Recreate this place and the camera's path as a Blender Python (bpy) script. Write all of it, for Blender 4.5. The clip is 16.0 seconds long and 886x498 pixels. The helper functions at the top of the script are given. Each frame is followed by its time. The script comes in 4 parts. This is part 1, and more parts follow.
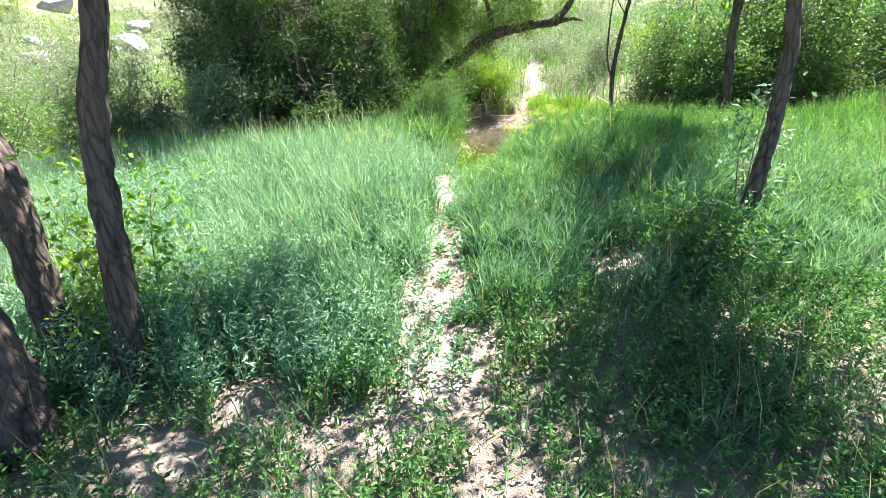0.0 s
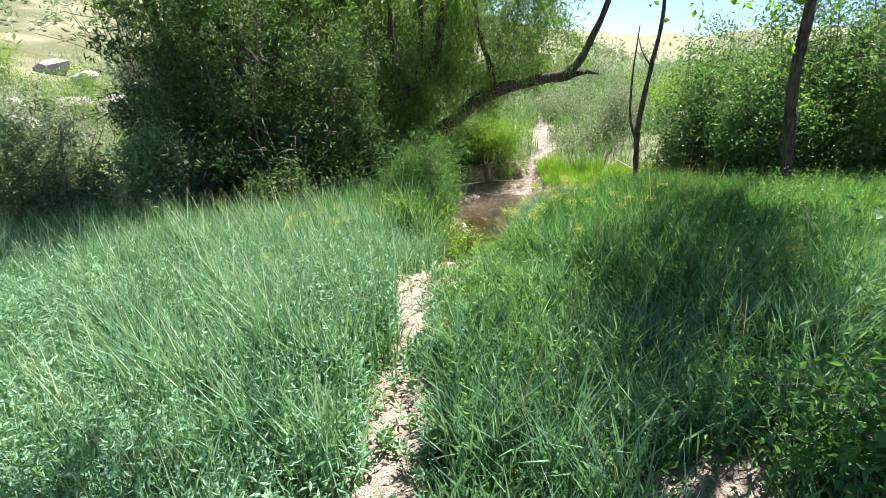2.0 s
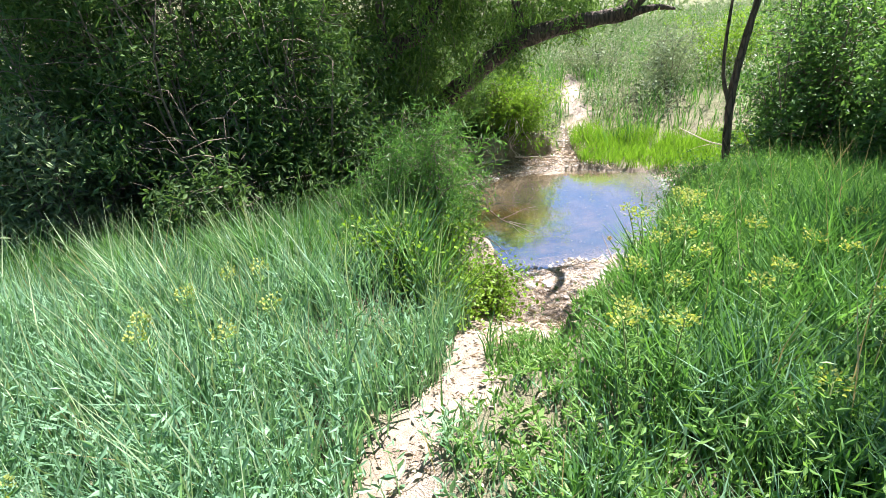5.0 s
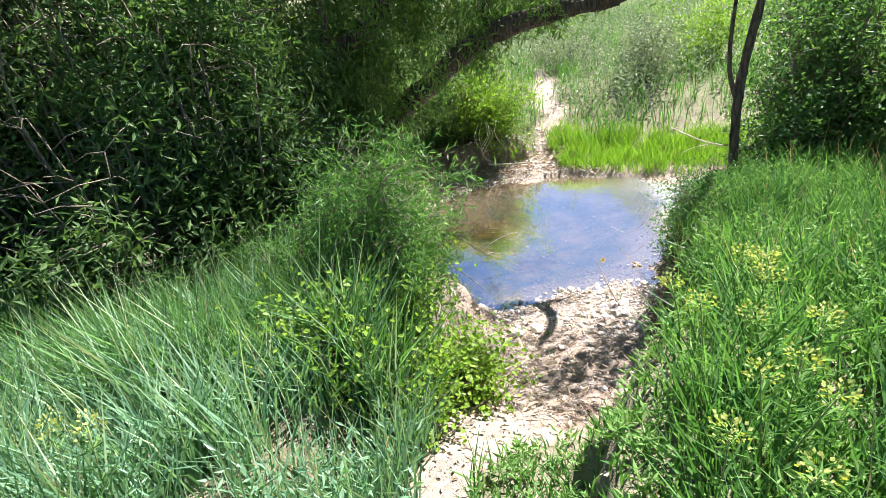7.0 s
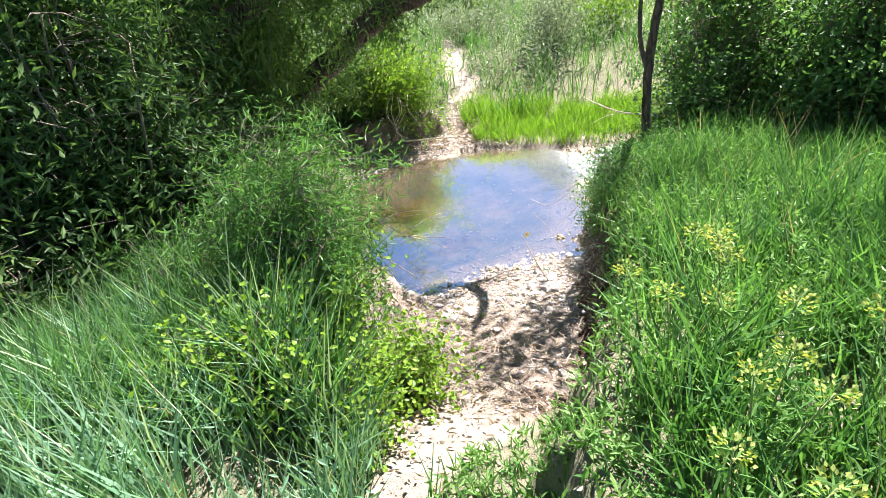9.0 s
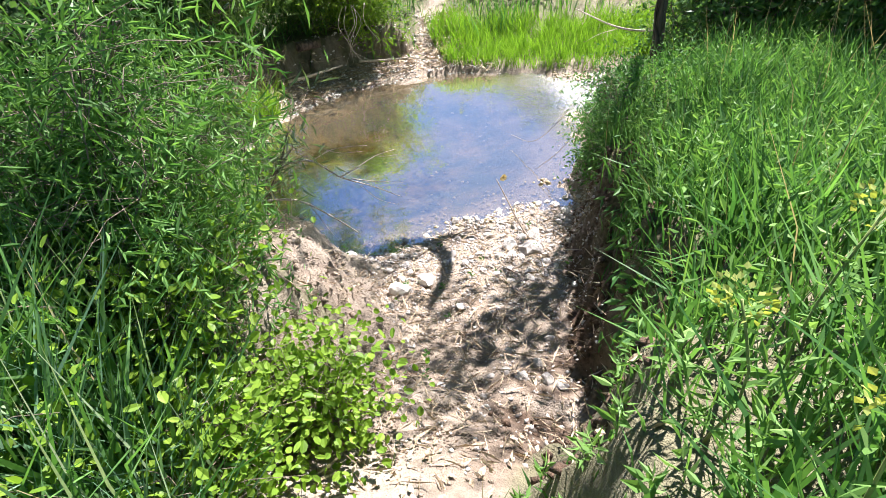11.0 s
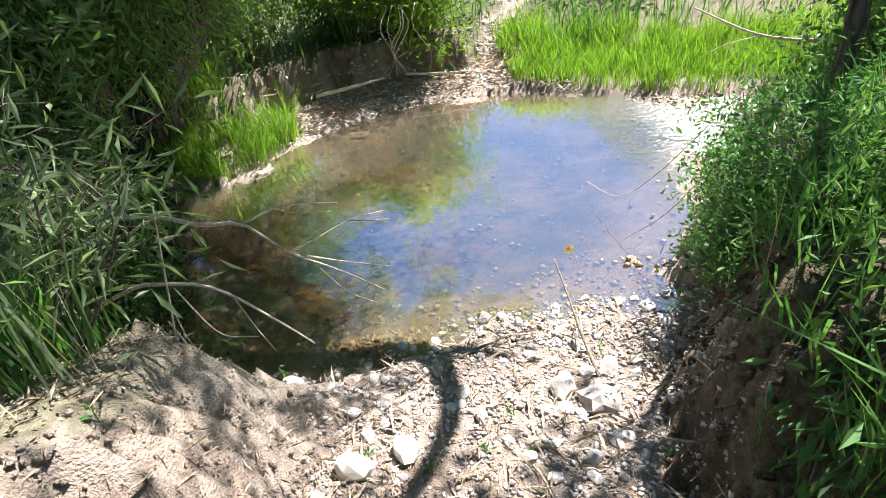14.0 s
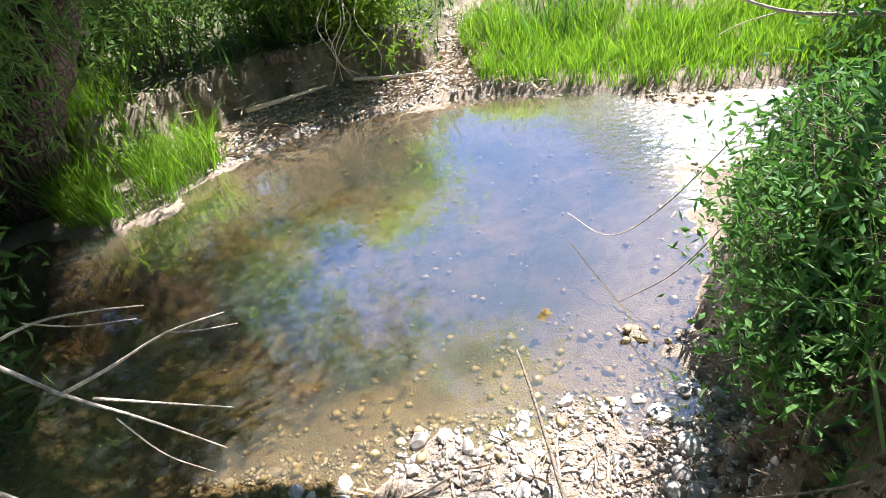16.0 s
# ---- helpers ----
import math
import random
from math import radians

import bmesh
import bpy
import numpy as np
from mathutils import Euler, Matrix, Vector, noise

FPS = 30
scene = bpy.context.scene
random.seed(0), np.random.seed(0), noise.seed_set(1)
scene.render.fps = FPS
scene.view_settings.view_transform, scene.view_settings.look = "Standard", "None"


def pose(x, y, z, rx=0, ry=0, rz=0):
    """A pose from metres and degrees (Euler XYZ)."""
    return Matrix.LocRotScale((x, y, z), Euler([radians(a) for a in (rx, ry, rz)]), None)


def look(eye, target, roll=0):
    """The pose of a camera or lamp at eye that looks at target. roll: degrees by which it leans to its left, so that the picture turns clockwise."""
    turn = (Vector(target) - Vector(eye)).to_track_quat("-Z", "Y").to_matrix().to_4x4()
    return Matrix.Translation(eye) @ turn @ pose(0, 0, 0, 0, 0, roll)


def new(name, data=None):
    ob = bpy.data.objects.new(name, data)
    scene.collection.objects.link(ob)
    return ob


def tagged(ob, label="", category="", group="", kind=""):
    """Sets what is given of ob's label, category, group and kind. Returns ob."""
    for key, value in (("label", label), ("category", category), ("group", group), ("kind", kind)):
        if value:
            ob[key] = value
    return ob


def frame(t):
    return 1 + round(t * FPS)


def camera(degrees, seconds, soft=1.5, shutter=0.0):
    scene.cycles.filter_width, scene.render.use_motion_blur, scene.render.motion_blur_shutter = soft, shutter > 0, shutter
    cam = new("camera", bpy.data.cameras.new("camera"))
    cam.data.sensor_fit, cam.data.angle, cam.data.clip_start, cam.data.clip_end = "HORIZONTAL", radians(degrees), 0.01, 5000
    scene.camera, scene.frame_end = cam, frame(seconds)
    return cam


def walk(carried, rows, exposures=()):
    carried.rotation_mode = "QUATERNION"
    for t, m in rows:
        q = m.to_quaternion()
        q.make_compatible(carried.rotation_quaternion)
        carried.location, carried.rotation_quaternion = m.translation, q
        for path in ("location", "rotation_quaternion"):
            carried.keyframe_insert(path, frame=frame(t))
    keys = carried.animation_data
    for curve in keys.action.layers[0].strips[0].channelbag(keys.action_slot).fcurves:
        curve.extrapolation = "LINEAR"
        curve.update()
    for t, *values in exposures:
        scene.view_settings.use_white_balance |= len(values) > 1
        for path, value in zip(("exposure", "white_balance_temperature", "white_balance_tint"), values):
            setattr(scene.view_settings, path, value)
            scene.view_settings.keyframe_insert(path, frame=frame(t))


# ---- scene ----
cam = camera(80.0, 16.0, soft=0.6)
PATH = [
    (0, (0.015, 2.6, 2.929), (-0.028, 4.377, 2.014), -5.2),
    (0.5, (0.186, 2.997, 2.863), (0.123, 4.807, 2.014), -5.4),
    (1, (0.253, 3.352, 2.795), (0.182, 5.176, 1.978), -4.8),
    (1.5, (0.274, 3.725, 2.749), (0.23, 5.573, 1.986), -4.3),
    (2, (0.259, 4.125, 2.7), (0.194, 5.989, 1.977), -5.4),
    (2.5, (0.173, 4.483, 2.659), (0.119, 6.345, 1.93), -5.2),
    (3, (0.186, 4.899, 2.574), (0.161, 6.747, 1.81), -5.0),
    (3.5, (0.133, 5.274, 2.51), (0.155, 7.089, 1.669), -4.9),
    (4, (0.117, 5.569, 2.504), (0.103, 7.367, 1.628), -5.2),
    (4.2, (0.132, 5.718, 2.497), (0.084, 7.522, 1.634), -5.4),
    (6.3, (0.255, 6.685, 2.457), (0.113, 8.491, 1.609), -8.5),
    (6.5, (0.246, 6.785, 2.448), (0.121, 8.59, 1.596), -8.7),
    (7, (0.279, 7.053, 2.41), (0.257, 8.852, 1.536), -9.2),
    (7.5, (0.242, 7.194, 2.402), (0.368, 8.987, 1.525), -9.9),
    (8, (0.229, 7.223, 2.416), (0.452, 9.016, 1.56), -10.4),
    (8.5, (0.239, 7.233, 2.413), (0.501, 8.992, 1.498), -9.3),
    (8.7, (0.234, 7.242, 2.411), (0.504, 8.982, 1.462), -9.0),
    (10.8, (0.458, 7.945, 2.006), (0.724, 9.516, 0.798), -6.9),
    (11, (0.508, 8.035, 1.985), (0.812, 9.599, 0.777), -7.0),
    (11.5, (0.542, 8.225, 1.897), (0.954, 9.755, 0.676), -7.8),
    (12, (0.605, 8.442, 1.806), (1.003, 9.942, 0.544), -8.3),
    (12.5, (0.651, 8.66, 1.711), (1.004, 10.147, 0.421), -9.7),
    (13, (0.747, 8.848, 1.663), (1.029, 10.366, 0.391), -9.4),
    (13.5, (0.908, 8.992, 1.616), (0.901, 10.635, 0.476), -8.9),
    (14, (0.996, 9.19, 1.537), (1.033, 10.842, 0.41), -8.2),
    (14.5, (1.132, 9.438, 1.405), (1.156, 11.12, 0.323), -7.9),
    (15, (1.214, 9.658, 1.343), (1.262, 11.338, 0.258), -9.3),
    (15.5, (1.283, 9.814, 1.334), (1.37, 11.496, 0.256), -11.1),
    (16, (1.309, 9.907, 1.301), (1.357, 11.557, 0.173), -10.7),
]
EXPOSURES = [(t, e, 6300, 17) for t, e in ((0.0, 2.75), (1.0, 2.6), (2.5, 1.95), (3.5, 2.0), (4.2, 2.2), (6.5, 2.2), (8.5, 2.35), (11.0, 2.1), (12.0, 2.05), (13.5, 2.1), (16.0, 2.12))]
walk(cam, [(t, look(eye, target, roll)) for t, eye, target, roll in PATH], EXPOSURES)

# ---------- world, sun, exposure ----------
SUN_TO = Vector((0.57, 0.51, 1.15)).normalized()
# the valley falls away to one side, so the skyline is tilted
SKY_TILT = Matrix.Rotation(radians(-13), 3, "Y")
SKY_SUN = SKY_TILT @ SUN_TO
world = bpy.data.worlds.new("sky")
scene.world = world
world.use_nodes = True
wn = world.node_tree.nodes
sky = wn.new("ShaderNodeTexSky")
sky.sky_type, sky.sun_disc = "NISHITA", False
sky.ozone_density, sky.dust_density = 8.0, 0.2
sky.sun_elevation = math.asin(SKY_SUN.z)
sky.sun_rotation = math.atan2(SKY_SUN.x, SKY_SUN.y)
sky_at, sky_turn = wn.new("ShaderNodeTexCoord"), wn.new("ShaderNodeMapping")
sky_turn.inputs["Rotation"].default_value = (0, radians(-13), 0)
world.node_tree.links.new(sky_at.outputs["Generated"], sky_turn.inputs["Vector"])
world.node_tree.links.new(sky_turn.outputs[0], sky.inputs["Vector"])
wn["Background"].inputs["Strength"].default_value = 0.048
world.node_tree.links.new(sky.outputs["Color"], wn["Background"].inputs["Color"])
sun = new("sun", bpy.data.lights.new("sun", "SUN"))
sun.data.energy, sun.data.angle, sun.data.color = 5.0, radians(0.53), (1.0, 0.97, 0.92)
sun.matrix_world = look(SUN_TO * 50, (0, 0, 0))

rng = np.random.default_rng(11)


# ---------- materials ----------
def mat(name, rough=0.7):
    m = bpy.data.materials.new(name)
    m.use_nodes = True
    nt = m.node_tree
    b = nt.nodes["Principled BSDF"]
    b.inputs["Specular IOR Level"].default_value = 0.3
    b.inputs["Roughness"].default_value = rough
    return m, nt, b


def node(nt, kind, **inputs):
    n = nt.nodes.new(kind)
    for k, v in inputs.items():
        n.inputs[k].default_value = v
    return n


def ramp(nt, src, stops):
    r = nt.nodes.new("ShaderNodeValToRGB")
    el = r.color_ramp.elements
    while len(el) < len(stops):
        el.new(0.5)
    for e, (p, c) in zip(el, stops):
        e.position, e.color = p, (*c, 1)
    nt.links.new(src, r.inputs["Fac"])
    return r.outputs["Color"]


def mixed(nt, fac, a, b, mode="MIX"):
    m = nt.nodes.new("ShaderNodeMix")
    m.data_type, m.blend_type = "RGBA", mode
    for sock, v in ((m.inputs[0], fac), (m.inputs[6], a), (m.inputs[7], b)):
        if isinstance(v, (int, float)):
            sock.default_value = v
        elif isinstance(v, tuple):
            sock.default_value = (*v, 1)
        else:
            nt.links.new(v, sock)
    return m.outputs[2]


def noise_tex(nt, scale, detail=4.0, rough=0.6, coord="Object"):
    tc = nt.nodes.new("ShaderNodeTexCoord")
    n = node(nt, "ShaderNodeTexNoise", Scale=scale, Detail=detail, Roughness=rough)
    nt.links.new(tc.outputs[coord], n.inputs["Vector"])
    return n


def bumped(nt, b, height, strength=0.5, dist=0.01):
    bp = node(nt, "ShaderNodeBump", Strength=strength, Distance=dist)
    nt.links.new(height, bp.inputs["Height"])
    nt.links.new(bp.outputs["Normal"], b.inputs["Normal"])


def leaf_material(name, dark, light, rough=0.5, glow=0.45, tint=(1.05, 1.15, 0.55)):
    """A thin leaf: gloss on top, light coming through; colour varies leaf by leaf and in patches."""
    m, nt, b = mat(name, rough)
    b.inputs["Specular IOR Level"].default_value = 0.18
    g = nt.nodes.new("ShaderNodeNewGeometry")
    n = noise_tex(nt, 1.3, 3)
    add = nt.nodes.new("ShaderNodeMath")
    add.operation = "MULTIPLY_ADD"
    nt.links.new(g.outputs["Random Per Island"], add.inputs[0])
    add.inputs[1].default_value = 0.55
    sub = nt.nodes.new("ShaderNodeMath")
    sub.operation = "MULTIPLY"
    nt.links.new(n.outputs["Fac"], sub.inputs[0])
    sub.inputs[1].default_value = 0.5
    nt.links.new(sub.outputs[0], add.inputs[2])
    col = ramp(nt, add.outputs[0], [(0.12, dark), (0.55, tuple((p + q) / 2 for p, q in zip(dark, light))), (0.85, light)])
    nt.links.new(col, b.inputs["Base Color"])
    tr = nt.nodes.new("ShaderNodeBsdfTranslucent")
    nt.links.new(mixed(nt, 1.0, col, tint, "MULTIPLY"), tr.inputs["Color"])
    mx = node(nt, "ShaderNodeMixShader", Fac=glow)
    nt.links.new(b.outputs[0], mx.inputs[1])
    nt.links.new(tr.outputs[0], mx.inputs[2])
    nt.links.new(mx.outputs[0], nt.nodes["Material Output"].inputs["Surface"])
    return m


M_GRASS_BLUE = leaf_material("blue_green_grass", (0.035, 0.105, 0.05), (0.26, 0.43, 0.265), 0.4, 0.36, (1.1, 1.2, 0.6))
M_GRASS_GREEN = leaf_material("fresh_grass", (0.03, 0.1, 0.028), (0.15, 0.3, 0.085), 0.42, 0.42)
M_GRASS_LIME = leaf_material("sunny_shore_grass", (0.08, 0.18, 0.015), (0.22, 0.36, 0.045), 0.5, 0.55)
M_STRAW = leaf_material("dry_grass", (0.3, 0.24, 0.12), (0.5, 0.42, 0.24), 0.7, 0.3, (1.1, 1.0, 0.7))
M_PALEWEED = leaf_material("pale_weed_leaf", (0.06, 0.16, 0.085), (0.27, 0.43, 0.26), 0.45, 0.35, (1.1, 1.2, 0.6))
M_FRESHWEED = leaf_material("yellow_green_weed", (0.08, 0.18, 0.04), (0.22, 0.36, 0.11), 0.45, 0.4)
M_STALK = leaf_material("pale_stalk", (0.2, 0.3, 0.16), (0.42, 0.5, 0.3), 0.5, 0.3, (1.1, 1.15, 0.7))
M_CLUMP = leaf_material("feathery_herb", (0.05, 0.14, 0.035), (0.18, 0.33, 0.09), 0.45, 0.45)
M_HERB = leaf_material("herb_leaf", (0.03, 0.1, 0.03), (0.13, 0.26, 0.075), 0.45, 0.4)
M_WILLOW = leaf_material("willow_leaf", (0.045, 0.105, 0.028), (0.2, 0.31, 0.085), 0.5, 0.5)
M_SILVER = leaf_material("silver_leaf", (0.08, 0.14, 0.065), (0.3, 0.38, 0.2), 0.45, 0.35, (1.1, 1.15, 0.6))
M_FRESH = leaf_material("fresh_leaf", (0.09, 0.18, 0.02), (0.25, 0.38, 0.05), 0.4, 0.5)
M_DARKLEAF = leaf_material("thicket_leaf", (0.028, 0.072, 0.022), (0.15, 0.24, 0.08), 0.55, 0.42)
M_BROADLEAF = leaf_material("bank_bush_leaf", (0.03, 0.085, 0.028), (0.17, 0.29, 0.09), 0.45, 0.42)
M_SAGE = leaf_material("sage_leaf", (0.13, 0.17, 0.10), (0.30, 0.36, 0.22), 0.65, 0.3, (1.05, 1.1, 0.7))
M_FLOWER = leaf_material("yellow_bract", (0.24, 0.31, 0.07), (0.42, 0.45, 0.15), 0.6, 0.4, (1.1, 1.05, 0.4))


def wood_material(name, dark, light, scale=14.0, depth=0.02):
    m, nt, b = mat(name, 0.85)
    tc = nt.nodes.new("ShaderNodeTexCoord")
    mp = nt.nodes.new("ShaderNodeMapping")
    mp.inputs["Scale"].default_value = (1, 1, 0.22)
    nt.links.new(tc.outputs["Object"], mp.inputs["Vector"])
    v = node(nt, "ShaderNodeTexVoronoi", Scale=scale * 2.2)
    v.feature = "DISTANCE_TO_EDGE"
    nt.links.new(mp.outputs[0], v.inputs["Vector"])
    n = node(nt, "ShaderNodeTexNoise", Scale=scale, Detail=6.0, Roughness=0.7)
    nt.links.new(mp.outputs[0], n.inputs["Vector"])
    mul = nt.nodes.new("ShaderNodeMath")
    mul.operation = "MULTIPLY_ADD"
    nt.links.new(v.outputs["Distance"], mul.inputs[0])
    mul.inputs[1].default_value = 1.2
    nt.links.new(n.outputs["Fac"], mul.inputs[2])
    col = ramp(nt, mul.outputs[0], [(0.36, dark), (0.75, light)])
    nt.links.new(col, b.inputs["Base Color"])
    bumped(nt, b, mul.outputs[0], 1.0, depth)
    return m


M_BARK = wood_material("furrowed_bark", (0.012, 0.009, 0.007), (0.12, 0.088, 0.066))
M_TWIG = wood_material("twig_bark", (0.07, 0.055, 0.04), (0.2, 0.16, 0.12), 30, 0.004)
M_DEAD = wood_material("bleached_wood", (0.26, 0.21, 0.16), (0.52, 0.45, 0.36), 30, 0.004)

M_LITTER = wood_material("dead_litter", (0.16, 0.1, 0.06), (0.5, 0.4, 0.28), 30, 0.003)
M_TWIGGREEN = wood_material("green_stem", (0.1, 0.14, 0.04), (0.2, 0.25, 0.08), 30, 0.002)

# soil with pebbles and litter; hillside turf where the ground is grown over
M_SOIL, nt, b = mat("sandy_soil", 0.92)
n1, n2, n3 = noise_tex(nt, 1.6, 5), noise_tex(nt, 22, 6, 0.7), noise_tex(nt, 140, 3)
soil = ramp(nt, n2.outputs["Fac"], [(0.3, (0.15, 0.11, 0.08)), (0.5, (0.29, 0.235, 0.18)), (0.72, (0.45, 0.385, 0.315))])
soil = mixed(nt, 0.45, soil, ramp(nt, n1.outputs["Fac"], [(0.35, (0.23, 0.165, 0.115)), (0.65, (0.4, 0.34, 0.275))]))
turf = ramp(nt, n2.outputs["Fac"], [(0.3, (0.035, 0.045, 0.018)), (0.55, (0.1, 0.11, 0.042)), (0.75, (0.22, 0.2, 0.11))])
n4 = noise_tex(nt, 0.3, 6, 0.65)
turf = mixed(nt, ramp(nt, n4.outputs["Fac"], [(0.45, (0, 0, 0)), (0.6, (0.8, 0.8, 0.8))]), turf, (0.2, 0.19, 0.11))
at = nt.nodes.new("ShaderNodeAttribute")
at.attribute_name = "turf"
ab = nt.nodes.new("ShaderNodeAttribute")
ab.attribute_name = "algae"
n5 = noise_tex(nt, 3.2, 5, 0.65)
film = mixed(nt, ramp(nt, n5.outputs["Fac"], [(0.38, (1, 1, 1)), (0.66, (0, 0, 0))]), (0.22, 0.155, 0.07), (0.04, 0.05, 0.022))
# cut bank earth: reddish brown, darkened in colour to stand in for shade
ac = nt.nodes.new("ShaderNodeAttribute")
ac.attribute_name = "shaded_earth"
shaded_earth = ramp(nt, n2.outputs["Fac"], [(0.3, (0.035, 0.022, 0.014)), (0.5, (0.1, 0.064, 0.042)), (0.75, (0.2, 0.135, 0.09))])
soil = mixed(nt, ac.outputs["Fac"], soil, shaded_earth)
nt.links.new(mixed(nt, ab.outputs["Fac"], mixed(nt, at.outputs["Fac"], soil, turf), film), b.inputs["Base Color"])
sm = nt.nodes.new("ShaderNodeMath")
sm.operation = "ADD"
nt.links.new(n2.outputs["Fac"], sm.inputs[0])
nt.links.new(n3.outputs["Fac"], sm.inputs[1])
bumped(nt, b, sm.outputs[0], 0.9, 0.02)


# brown earth for ledge and clods, the bank's shade mixed into its colour
M_SHADED_EARTH, nt, b = mat("shaded_matted_earth", 0.95)
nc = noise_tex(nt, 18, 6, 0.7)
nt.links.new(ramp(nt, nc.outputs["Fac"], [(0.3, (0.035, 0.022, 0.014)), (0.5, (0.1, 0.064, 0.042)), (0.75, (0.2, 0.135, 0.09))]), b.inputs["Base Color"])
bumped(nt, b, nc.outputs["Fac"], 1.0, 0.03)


def stone_material(name, stops, wet=0.75):
    m, nt, b = mat(name, wet)
    oi = nt.nodes.new("ShaderNodeObjectInfo")
    g = nt.nodes.new("ShaderNodeNewGeometry")
    ad = nt.nodes.new("ShaderNodeMath")
    ad.operation = "ADD"
    nt.links.new(oi.outputs["Random"], ad.inputs[0])
    nt.links.new(g.outputs["Random Per Island"], ad.inputs[1])
    fr = nt.nodes.new("ShaderNodeMath")
    fr.operation = "FRACT"
    nt.links.new(ad.outputs[0], fr.inputs[0])
    n = noise_tex(nt, 45, 5)
    col = mixed(nt, 0.35, ramp(nt, fr.outputs[0], stops), ramp(nt, n.outputs["Fac"], [(0.3, stops[0][1]), (0.7, stops[-1][1])]))
    nt.links.new(col, b.inputs["Base Color"])
    bumped(nt, b, n.outputs["Fac"], 0.5, 0.006)
    return m


M_STONE = stone_material("river_stone", [(0.0, (0.2, 0.175, 0.155)), (0.5, (0.4, 0.365, 0.325)), (1.0, (0.62, 0.58, 0.54))])
M_WHITE_STONE = stone_material("pale_stone", [(0.0, (0.58, 0.53, 0.47)), (1.0, (0.74, 0.7, 0.65))])
M_WETSTONE = stone_material("wet_stone", [(0.0, (0.16, 0.13, 0.07)), (0.5, (0.32, 0.25, 0.13)), (1.0, (0.45, 0.36, 0.2))], 0.4)

# clear shallow water: tinted see-through with a rippled mirror on top
M_WATER = bpy.data.materials.new("stream_water")
M_WATER.use_nodes = True
nt = M_WATER.node_tree
nt.nodes.remove(nt.nodes["Principled BSDF"])
tp = node(nt, "ShaderNodeBsdfTransparent", Color=(0.82, 0.74, 0.55, 1))
silt = node(nt, "ShaderNodeBsdfDiffuse", Color=(0.3, 0.33, 0.29, 1))
under = node(nt, "ShaderNodeMixShader", Fac=0.1)
nt.links.new(tp.outputs[0], under.inputs[1])
nt.links.new(silt.outputs[0], under.inputs[2])
gl = node(nt, "ShaderNodeBsdfGlossy", Color=(1, 1, 1, 1), Roughness=0.02)
lw = node(nt, "ShaderNodeLayerWeight", Blend=0.5)
fr = nt.nodes.new("ShaderNodeValToRGB")
for e_, (p_, v_) in zip((fr.color_ramp.elements[0], fr.color_ramp.elements[1], fr.color_ramp.elements.new(0.45), fr.color_ramp.elements.new(0.75)), ((0.0, 0.08), (1.0, 0.95), (0.45, 0.42), (0.75, 0.6))):
    e_.position, e_.color = p_, (v_, v_, v_, 1)
nt.links.new(lw.outputs["Facing"], fr.inputs["Fac"])
rip = noise_tex(nt, 5, 2, 0.5)
rip.inputs["Distortion"].default_value = 0.4
riffle = noise_tex(nt, 26, 3, 0.6)
tc = nt.nodes.new("ShaderNodeTexCoord")
sx = nt.nodes.new("ShaderNodeSeparateXYZ")
nt.links.new(tc.outputs["Object"], sx.inputs[0])
# the shallow riffle at the outflow is choppier than the pool
rm = node(nt, "ShaderNodeMapRange")
for k_, v_ in (("From Min", 2.2), ("From Max", 2.8), ("To Min", 0.05), ("To Max", 5.0)):
    rm.inputs[k_].default_value = v_
nt.links.new(sx.outputs["X"], rm.inputs["Value"])
rg = node(nt, "ShaderNodeMapRange")
for k_, v_ in (("From Min", 2.2), ("From Max", 2.8), ("To Min", 0.02), ("To Max", 0.2)):
    rg.inputs[k_].default_value = v_
nt.links.new(sx.outputs["X"], rg.inputs["Value"])
nt.links.new(rg.outputs[0], gl.inputs["Roughness"])
rq = nt.nodes.new("ShaderNodeMath")
rq.operation = "MULTIPLY"
nt.links.new(riffle.outputs["Fac"], rq.inputs[0])
nt.links.new(rm.outputs[0], rq.inputs[1])
ra = nt.nodes.new("ShaderNodeMath")
ra.operation = "MULTIPLY_ADD"
nt.links.new(rip.outputs["Fac"], ra.inputs[0])
ra.inputs[1].default_value = 0.5
nt.links.new(rq.outputs[0], ra.inputs[2])
bp = node(nt, "ShaderNodeBump", Strength=0.25, Distance=0.03)
nt.links.new(ra.outputs[0], bp.inputs["Height"])
nt.links.new(bp.outputs["Normal"], gl.inputs["Normal"])
nt.links.new(bp.outputs["Normal"], lw.inputs["Normal"])
mx = nt.nodes.new("ShaderNodeMixShader")
nt.links.new(fr.outputs[0], mx.inputs["Fac"])
nt.links.new(under.outputs[0], mx.inputs[1])
nt.links.new(gl.outputs[0], mx.inputs[2])
nt.links.new(mx.outputs[0], nt.nodes["Material Output"].inputs["Surface"])


# ---------- mesh helpers ----------
def mesh_ob(name, verts, faces, material, parent=None, smooth=False, label=""):
    """One mesh object from arrays; faces is an (n, k) index array or a list of such arrays."""
    me = bpy.data.meshes.new(name)
    me.from_pydata(np.asarray(verts, float).tolist(), [], [f for part_ in (faces if isinstance(faces, list) else [faces]) for f in part_.tolist()])
    me.materials.append(material)
    if smooth:
        me.polygons.foreach_set("use_smooth", [True] * len(me.polygons))
    ob = new(name, me)
    ob.parent = parent
    if label:
        ob["label"] = label
    return ob


def thing(name, at, label, category, group="", kind=""):
    e = new(name)
    e.empty_display_size = 0.1
    e.location = at
    return tagged(e, label, category, group, kind)


